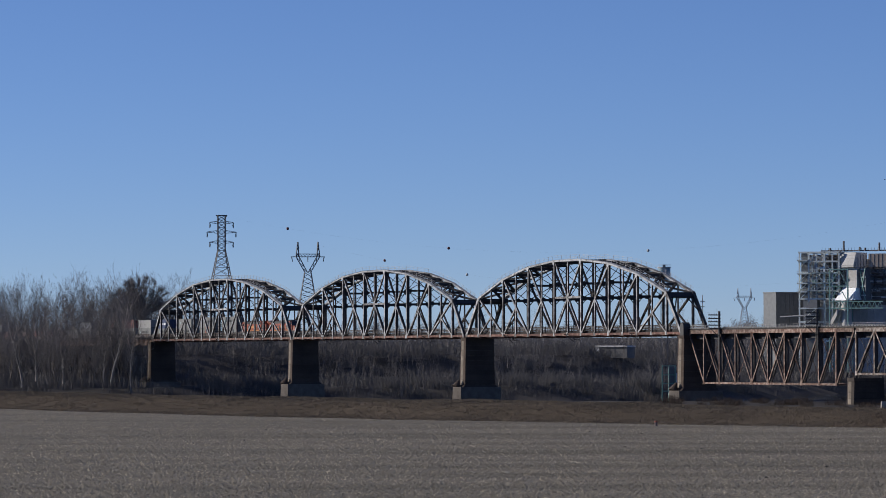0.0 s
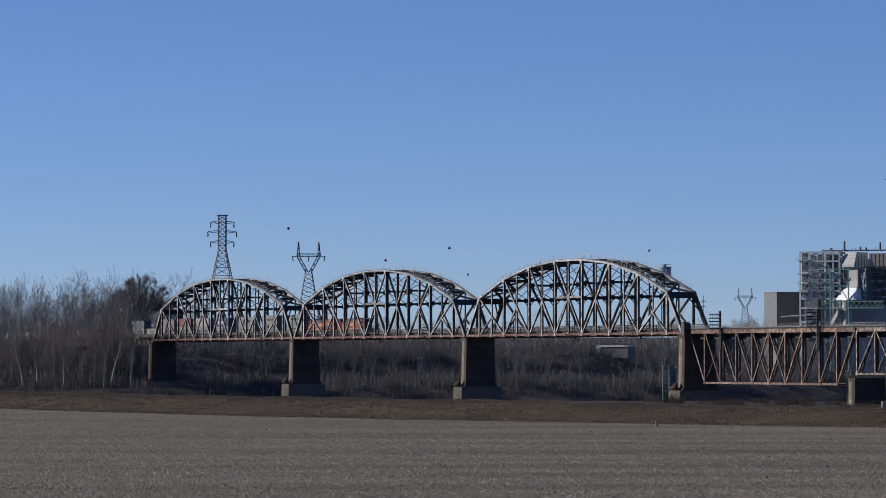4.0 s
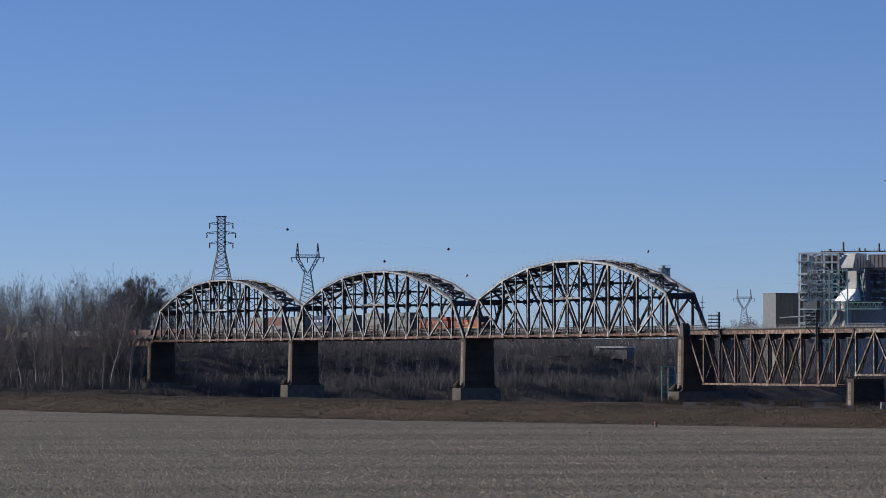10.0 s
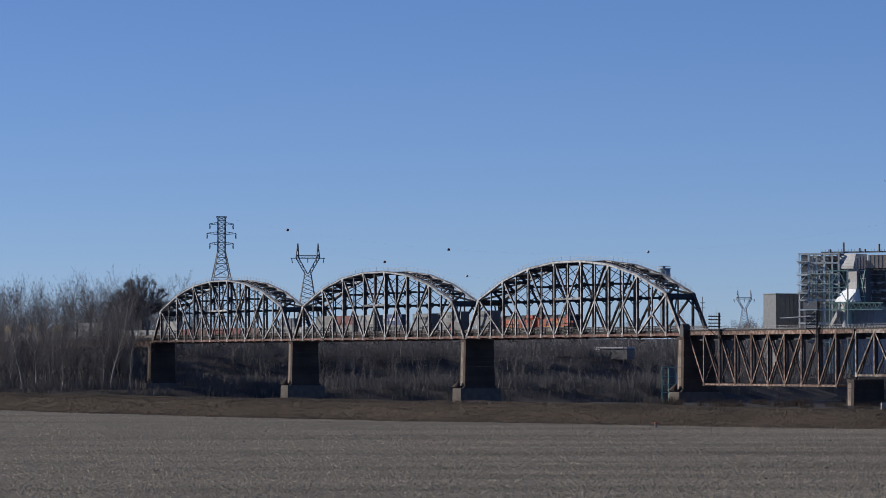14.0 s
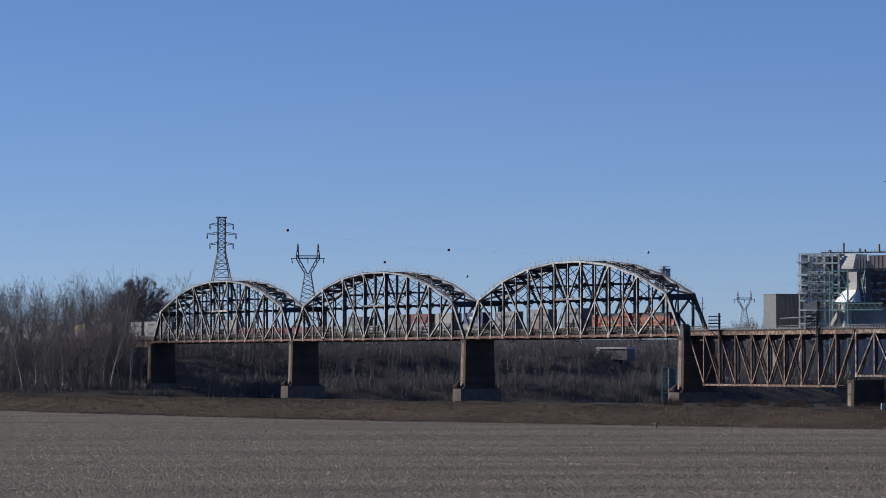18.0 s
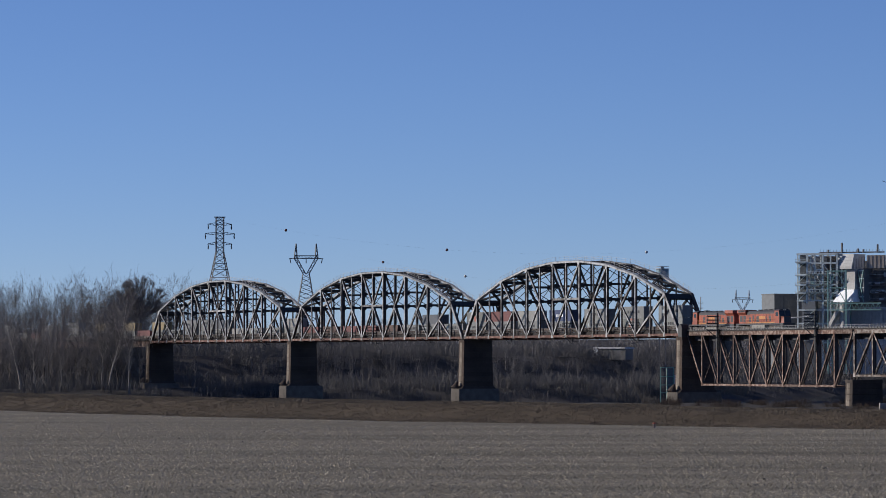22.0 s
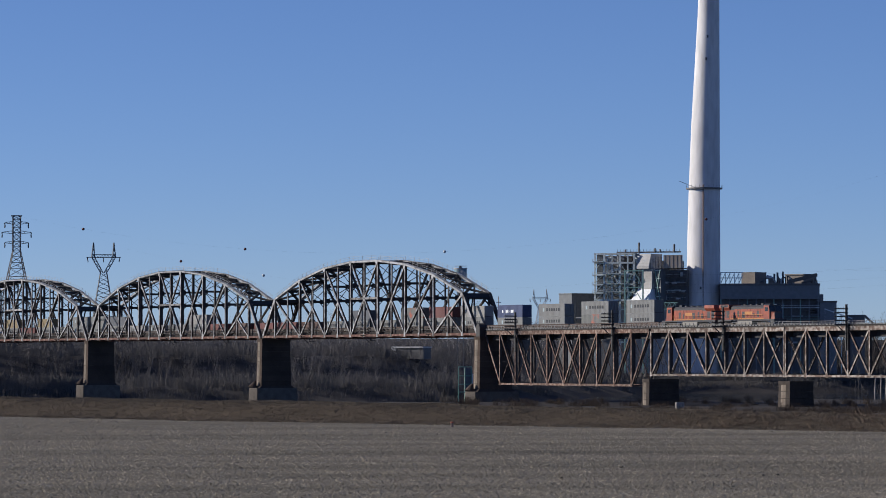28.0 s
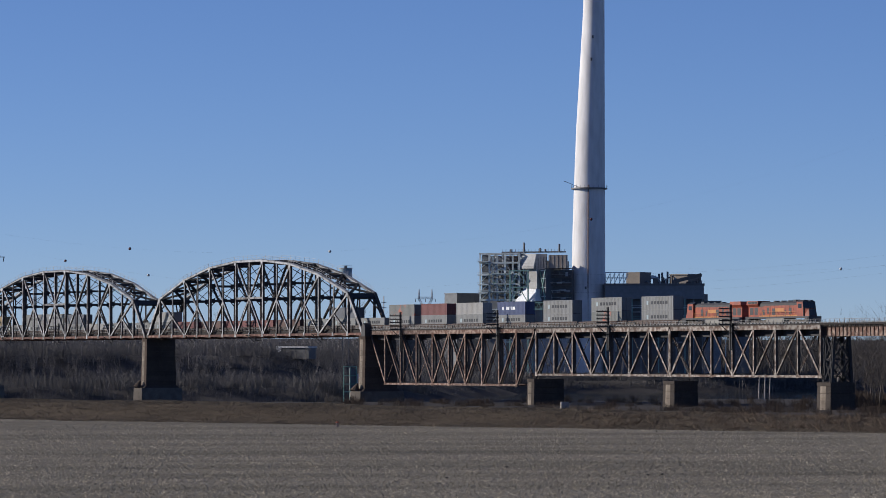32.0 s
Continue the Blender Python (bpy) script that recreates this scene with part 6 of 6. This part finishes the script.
def grow_round(seed):
    """Segments of an old open-grown tree: a short bole and limbs fanning out to an even dome."""
    rnd = random.Random(seed)
    bole = Vector((0, 0, 13.0))
    segs = [(Vector((0, 0, -0.5)), Vector((0.1, 0, 7)), 0.75, 0.6, 0), (Vector((0.1, 0, 7)), bole, 0.6, 0.5, 0)]
    for k in range(84):
        a, e = rnd.uniform(0, 2 * math.pi), math.asin(rnd.uniform(0.02, 1.0))
        end = Vector((9.0 * math.cos(a) * math.cos(e), 9.0 * math.sin(a) * math.cos(e), 14.0 + 12.6 * math.sin(e)))
        p = Vector((0, 0, rnd.uniform(9.0, 13.0)))
        r = 0.13
        for j in range(6):
            t = (j + 1) / 6
            q = bole.lerp(end, t) + Vector((rnd.uniform(-0.4, 0.4), rnd.uniform(-0.4, 0.4), 2.0 * math.sin(math.pi * t) * (1 - math.sin(e))))
            segs.append((p, q, r, r * 0.8, 1))
            for c in range(j):
                d = ((q - bole).normalized() + Vector((rnd.uniform(-1, 1), rnd.uniform(-1, 1), rnd.uniform(-0.6, 1))) * 0.45).normalized()
                m = q + d * rnd.uniform(1.4, 2.6) * (1.0 if j < 5 else 0.6)
                segs.append((q, m, 0.07, 0.05, 2))
                for f in range(4):
                    d2 = (d + Vector((rnd.uniform(-1, 1), rnd.uniform(-1, 1), rnd.uniform(-0.5, 1))) * 0.5).normalized()
                    segs.append((m, m + d2 * rnd.uniform(0.6, 1.3), 0.04, 0.03, 3))
            p, r = q, r * 0.8
    return segs


KINDS += [grow_round(22), grow(31, 31, 0.55, 0.4, 1, 0.05), grow(34, 29, 0.65, 0.38, 1, -0.05)]


def tree_things(rows, label, bark, group):
    """rows: x, y, size, kind, turn."""
    meshes = {}
    for x, y, size, kind, turn in rows:
        z = ground_z(x, y)
        t = thing("bare_tree", pose(x, y, z - 0.1, 0, 0, turn) @ Matrix.Diagonal((size, size, size, 1)), label, "tree", group)
        if kind not in meshes:
            segs = KINDS[kind]
            split = 0 if bark is BARK else 1
            v, q = tubes([s for s in segs if s[4] <= split], 7)
            v2, q2, t2 = branches(segs, 0.034, split + 1, 3, 4.0 if kind == 5 else 1.1 if bark is BARK else 0.5)
            meshes[kind] = (raw_mesh("trunk", v, [q], bark), raw_mesh("crown", v2, [q2, t2], TWIG))
        part("trunk", meshes[kind][0], bark, t)
        part("crown", meshes[kind][1], bark, t, "bare twiggy crown")


def spread_out(name, shapes, places, material, label, category):
    """Many copies of a few shapes, joined into one mass too many to count."""
    allv, quads, tris, k = [], [], [], 0
    for x, y, size, kind, turn in places:
        v, q, t3 = shapes[kind % len(shapes)]
        c, s = math.cos(turn), math.sin(turn)
        w = np.empty_like(v)
        w[:, 0] = (v[:, 0] * c - v[:, 1] * s) * size + x
        w[:, 1] = (v[:, 0] * s + v[:, 1] * c) * size + y
        w[:, 2] = v[:, 2] * size + ground_z(x, y) - 0.2
        allv.append(w)
        quads.append(q + k)
        tris.append(t3 + k)
        k += len(v)
    faces = [np.concatenate(tris)] if not len(quads[0]) else [np.concatenate(quads), np.concatenate(tris)]
    return tagged(new(name, raw_mesh(name, np.concatenate(allv), faces, material)), label, category, kind="stuff")


def woods(name, places, label, fat=0.07, share=2, twig=None):
    """One mass of bare trees; one twig in share is kept."""
    lod = [branches([s for i, s in enumerate(segs) if s[4] < 3 or i % share == 0], fat, 0, 3, 1.0, 2) for segs in KINDS[:5]]
    return spread_out(name, lod, places, twig or TWIG, label, "woods")


def bushes(name, places, label, material, stems=70, high=3.5, wide=2.2, thin=0.05):
    """One mass of leafless scrub."""
    shapes = []
    r = np.random.RandomState(5)
    for k in range(4):
        P = np.c_[r.normal(0, wide * 0.4, stems), r.normal(0, wide * 0.4, stems), np.zeros(stems)]
        rise = high * r.uniform(0.35, 1.0, stems)
        Q = P + np.c_[r.normal(0, wide * 0.14, stems), r.normal(0, wide * 0.14, stems), rise]
        M = P + (Q - P) * r.uniform(0.3, 0.8, (stems, 1))
        T = M + np.c_[r.normal(0, wide * 0.13, stems), r.normal(0, wide * 0.13, stems), rise * 0.35]
        v, t = blades(np.r_[P, M], np.r_[Q, T], np.full(2 * stems, thin), k)
        shapes.append((v, np.zeros((0, 4), int), t))
    return spread_out(name, shapes, places, material, label, "bushes")


def by_bearing(u, dist):
    """u: metres to the right for each kilometre ahead."""
    return u * dist / 1000.0, dist


rnd = random.Random(7)
rows = []
for k in range(40):
    x, y = by_bearing(rnd.uniform(-122, -84), rnd.uniform(1205, 1330))
    rows.append((x, y, rnd.uniform(0.56, 0.8), rnd.randrange(5), rnd.uniform(0, 360)))
for k in range(34):
    u = rnd.uniform(-122, -84)
    x, y = by_bearing(u, rnd.uniform(1190, 1204 + (-84 - u) * 3.6))
    rows.append((x, y, rnd.uniform(0.58, 0.82), rnd.randrange(5), rnd.uniform(0, 360)))
for k in range(9):
    x, y = by_bearing(-91.5 + 1.25 * k, rnd.uniform(1192, 1204))
    rows.append((x, y, rnd.uniform(0.62, 0.8), rnd.randrange(5), rnd.uniform(0, 360)))
tree_things(rows, "tall bare grey-brown tree on the far river bank", BARK, "trees on the far bank")
rows = []
for k in range(12):
    x, y = by_bearing(rnd.uniform(-93, -76), rnd.uniform(1310, 1400))
    rows.append((x, y, rnd.uniform(0.62, 0.82), rnd.choice((1, 3, 4)), rnd.uniform(0, 360)))
rows.append((*by_bearing(-72.5, 1380), 1.16, 3, 40))
tree_things(rows, "bare tree on the rise behind the viaduct", BARK, "trees on the rise")
tree_things([(*by_bearing(-81.2, 1350), 1.0, 5, 20), (*by_bearing(-85.5, 1385), 0.86, 5, 130)], "broad old bare tree with a dense rounded crown", BARK, "round trees on the rise")
rows = [(*by_bearing(u, d), s, k, r) for u, d, s, k, r in ((-113.6, 1180, 0.95, 6, 30), (-109.8, 1184, 0.8, 7, 80), (-102.5, 1186, 0.66, 7, 10), (-89.6, 1180, 1.1, 6, 200), (-91.6, 1178, 0.72, 7, 300), (-84.3, 1177, 0.92, 7, 190))]
tree_things(rows, "bare pale-barked sycamore leaning over the river bank", PALEBARK, "sycamores on the far bank")

rows = [(*by_bearing(rnd.uniform(-72, 70), rnd.uniform(1290, 1420)), rnd.uniform(0.3, 0.46), rnd.randrange(5), rnd.uniform(0, 360)) for k in range(26)]
rows += [(*by_bearing(rnd.uniform(8, 66), rnd.uniform(1440, 1500)), rnd.uniform(0.3, 0.4), rnd.randrange(5), rnd.uniform(0, 360)) for k in range(34)]
tree_things(rows, "slender pale-barked bare tree on the wooded terrace", PALEBARK, "trees on the terrace")


def scatter(count, u0, u1, d0, d1, s0, s1):
    """Places on dry land within a stretch of bearings and distances."""
    rows = [(*by_bearing(rnd.uniform(u0, u1), rnd.uniform(d0, d1)), rnd.uniform(s0, s1), rnd.randrange(5), rnd.uniform(0, 6.28)) for k in range(count)]
    rows = [r for r in rows if not (40 < r[0] * 1000 / r[1] < 53 and r[1] < 1400 and r[3] != 0)]   # a clearing before the shed
    rows = [r for r in rows if not (-10 < river_a(r[0], r[1])[1] < 9 and 346 < river_a(r[0], r[1])[0] < 368)]
    return [r for r in rows if ground_z(r[0], r[1]) > WATER_Z - 0.4]


def along_shore(count, a0, a1, b0, b1, s0, s1, slant=0.0):
    """Places on the far bank, a metres from the near end of the trusses and b metres beyond the bridge."""
    rows = []
    for k in range(count):
        a, b = rnd.uniform(a0, a1), rnd.uniform(b0, b1)
        if -10 < b < 9 and 346 < a < 368:   # bare ground round the far pier
            continue
        a += 250.0 * smooth(150, 420, b) - slant * min(b, 200.0)
        rows.append((56.2 - 0.4067 * a + 0.9135 * b, 866.6 + 0.9135 * a + 0.4067 * b, rnd.uniform(s0, s1), rnd.randrange(5), rnd.uniform(0, 6.28)))
    return rows


woods("far_woods", scatter(150, -135, -74, 1300, 1560, 0.6, 0.84) + scatter(26, -83, -64, 1400, 1560, 0.5, 0.7), "dense bare winter woods on the far bank", 0.048, 2)
woods("river_woods", scatter(190, -84, 72, 1225, 1440, 0.3, 0.5) + scatter(120, 60, 205, 1330, 1560, 0.34, 0.5) + scatter(90, 58, 205, 1530, 1612, 0.58, 0.76), "bare riverside woods across the water", 0.036, 4)
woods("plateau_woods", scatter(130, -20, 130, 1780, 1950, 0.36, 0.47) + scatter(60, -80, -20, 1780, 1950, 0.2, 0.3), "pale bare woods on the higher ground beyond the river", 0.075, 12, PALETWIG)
woods("station_woods", scatter(50, 188, 262, 1640, 1820, 0.5, 0.7) + scatter(190, 100, 218, 1640, 1820, 0.62, 0.84), "dull bare woods round the power station", 0.075, 14, DARKTWIG)
woods("near_bank_woods", scatter(120, 196, 262, 740, 900, 0.42, 0.6), "bare woods behind the near viaduct", 0.045, 5, DARKTWIG)
woods("distant_grove", scatter(24, 78, 92, 2300, 2600, 0.35, 0.5), "distant bare grove beyond the bridge", 0.12, 3)
bushes("river_scrub", scatter(300, -135, -86, 1195, 1330, 0.9, 2.2) + scatter(560, -86, 75, 1238, 1440, 0.9, 1.9) + scatter(420, 66, 255, 1290, 1700, 0.9, 1.7), "tangled leafless scrub along the far shore", SCRUB, 85, 3.6, 3.0, 0.04)
NEARSCRUB = mat("brown_bank_scrub", (0.075, 0.058, 0.047), (0.045, 0.035, 0.03), rough=0.95, scale=0.06, fine=1, bump=0, islands=0.2, spec=0.05)
bushes("near_bank_scrub", scatter(200, 198, 262, 700, 900, 0.5, 1.0) + scatter(330, 55, 215, 560, 840, 0.35, 0.62), "low brown leafless scrub on the near river bank", NEARSCRUB, 110, 3.6, 3.0, 0.04)
bushes("shore_scrub", along_shore(700, 337, 353, -190, 420, 0.8, 1.5) + along_shore(240, 337, 360, 420, 760, 1.0, 1.8) + along_shore(560, 446, 480, -100, 420, 0.8, 1.5, 0.2), "dense dark brush on the far river bank", SCRUB, 64, 3.2, 4.0, 0.045)
bushes("hill_scrub", scatter(300, -135, 130, 1480, 1800, 1.0, 2.0) + scatter(420, 95, 265, 1640, 1960, 1.8, 3.4), "leafless scrub on the higher ground", SCRUB, 90, 3.6, 3.2, 0.045)


# ---- straw litter on the field and grass on the levee ----
STRAW = field_material("straw_litter", (0.34, 0.3, 0.238), (0.15, 0.131, 0.103), 2.0, 0.45)
BLADES = mat("dead_grass_blades", (0.152, 0.124, 0.094), (0.092, 0.073, 0.056), rough=0.9, scale=0.25, fine=2, bump=0, islands=0.25, spec=0.1)
WEEDS = mat("reddish_dead_weeds", (0.1, 0.074, 0.056), (0.065, 0.048, 0.038), rough=0.9, scale=0.25, fine=2, bump=0, islands=0.35, spec=0.1)


def litter():
    """Chopped stalks lying and standing over the harvested rows."""
    r = np.random.RandomState(3)
    n = 240000
    d = 80.0 * (255.0 / 80.0) ** r.uniform(0, 1, n)
    x, y = r.uniform(-0.135, 0.225, n) * d, d
    q = ACROSS.x * x + ACROSS.y * (y - LEVEE.y)
    keep = (q < 0.5 + 12.0 * (np.maximum(0, -(ALONG.x * x + ALONG.y * (y - LEVEE.y))) / 54.0) ** 1.5)
    x, y, n = x[keep], y[keep], int(keep.sum())
    a, up = r.uniform(0, 2 * math.pi, n), np.where(r.uniform(0, 1, n) < 0.4, r.uniform(0.4, 1.2, n), r.uniform(-0.05, 0.25, n))
    length = r.uniform(0.022, 0.07, n)
    P = np.c_[x, y, np.full(n, 0.01)]
    Q = P + np.c_[np.cos(a) * np.cos(up), np.sin(a) * np.cos(up), np.abs(np.sin(up)) + 0.08] * length[:, None]
    v, t = blades(P, Q, r.uniform(0.006, 0.014, n) * np.sqrt(d[keep] / 90.0))
    tagged(new("straw_litter", raw_mesh("straw_litter", v, [t], STRAW)), "pale chopped straw scattered over the harvested field", "straw", kind="stuff")


def levee_grass():
    r = np.random.RandomState(8)
    spots = []
    while len(spots) < 27000:
        l, q = r.uniform(-95, 62), r.uniform(-0.7, 9.0)
        bend = 12.0 * (max(0.0, -l) / 54.0) ** 1.5
        p = LEVEE + ALONG * l + ACROSS * (q + bend)
        if noise.noise((p.x * 0.3, p.y * 0.3, 2)) > r.uniform(-1.4, 0.3) or 2.8 < q < 6:
            spots.append((p.x, p.y, ground_z(p.x, p.y)))
    base = np.repeat(np.array(spots), 9, 0) + r.normal(0, 0.13, (len(spots) * 9, 3)) * (1, 1, 0)
    n = len(base)
    tip = base + np.c_[r.normal(0, 0.03, n), r.normal(0, 0.03, n), r.uniform(0.02, 0.1, n)]
    v, t = blades(base, tip, r.uniform(0.008, 0.016, n))
    tagged(new("levee_grass", raw_mesh("levee_grass", v, [t], BLADES)), "dead tufted winter grass on the low levee", "grass", kind="stuff")


def levee_weeds():
    """Taller reddish weeds where the levee sinks towards the viaduct, and clumps along its foot."""
    r = np.random.RandomState(9)
    spots = []
    while len(spots) < 480:
        l, q = r.uniform(24, 66), r.uniform(0.5, 7.0)
        if r.uniform() < (l - 20) / 30:
            p = LEVEE + ALONG * l + ACROSS * q
            spots.append((p.x, p.y, ground_z(p.x, p.y), 1.0))
    for k in range(60):
        l = r.uniform(-70, 30)
        p = LEVEE + ALONG * l + ACROSS * (r.uniform(-0.3, 0.8) + 12.0 * (max(0.0, -l) / 54.0) ** 1.5)
        spots.append((p.x, p.y, ground_z(p.x, p.y), 0.45))
    S = np.repeat(np.array(spots), 9, 0)
    n = len(S)
    base = S[:, :3] + r.normal(0, 0.16, (n, 3)) * (1, 1, 0)
    tip = base + np.c_[r.normal(0, 0.22, n), r.normal(0, 0.22, n), r.uniform(0.12, 0.42, n) * S[:, 3]]
    v, t = cones(base, tip, r.uniform(0.010, 0.02, n))
    tagged(new("levee_weeds", raw_mesh("levee_weeds", v, [t], WEEDS)), "reddish brown dead weeds along the levee", "weeds", kind="stuff")


litter()
levee_grass()
levee_weeds()


def clods():
    """A few dark clods and tufts lying about the field."""
    r = random.Random(21)
    for k in range(14):
        d = r.uniform(95, 180)
        x = r.uniform(-0.11, 0.2) * d
        rings = []
        for j, (h, w) in enumerate(((0.0, 0.035), (0.02, 0.045), (0.04, 0.03), (0.05, 0.01))):
            rings.append([(w * math.cos(a * 1.047) * r.uniform(0.7, 1.3), w * math.sin(a * 1.047) * r.uniform(0.7, 1.3), h) for a in range(6)])
        me = Mesh().loft(rings).mesh("soil_clod", WOODFLOOR)
        ob = new("soil_clod", me)
        ob.matrix_world = pose(x, d, 0.0)
        tagged(ob, "small dark soil clod on the harvested field", "clod", "soil clods")


clods()


def motions():
    """The whole train rolls over the bridge at one pace."""
    for ob, behind, z, turned in TRAIN:
        walk(ob, [(t, train_pose(behind, t, z) @ pose(0, 0, 0, 0, 0, 180 if turned else 0)) for t in (0, 8, 16, 24, 32)])


motions()
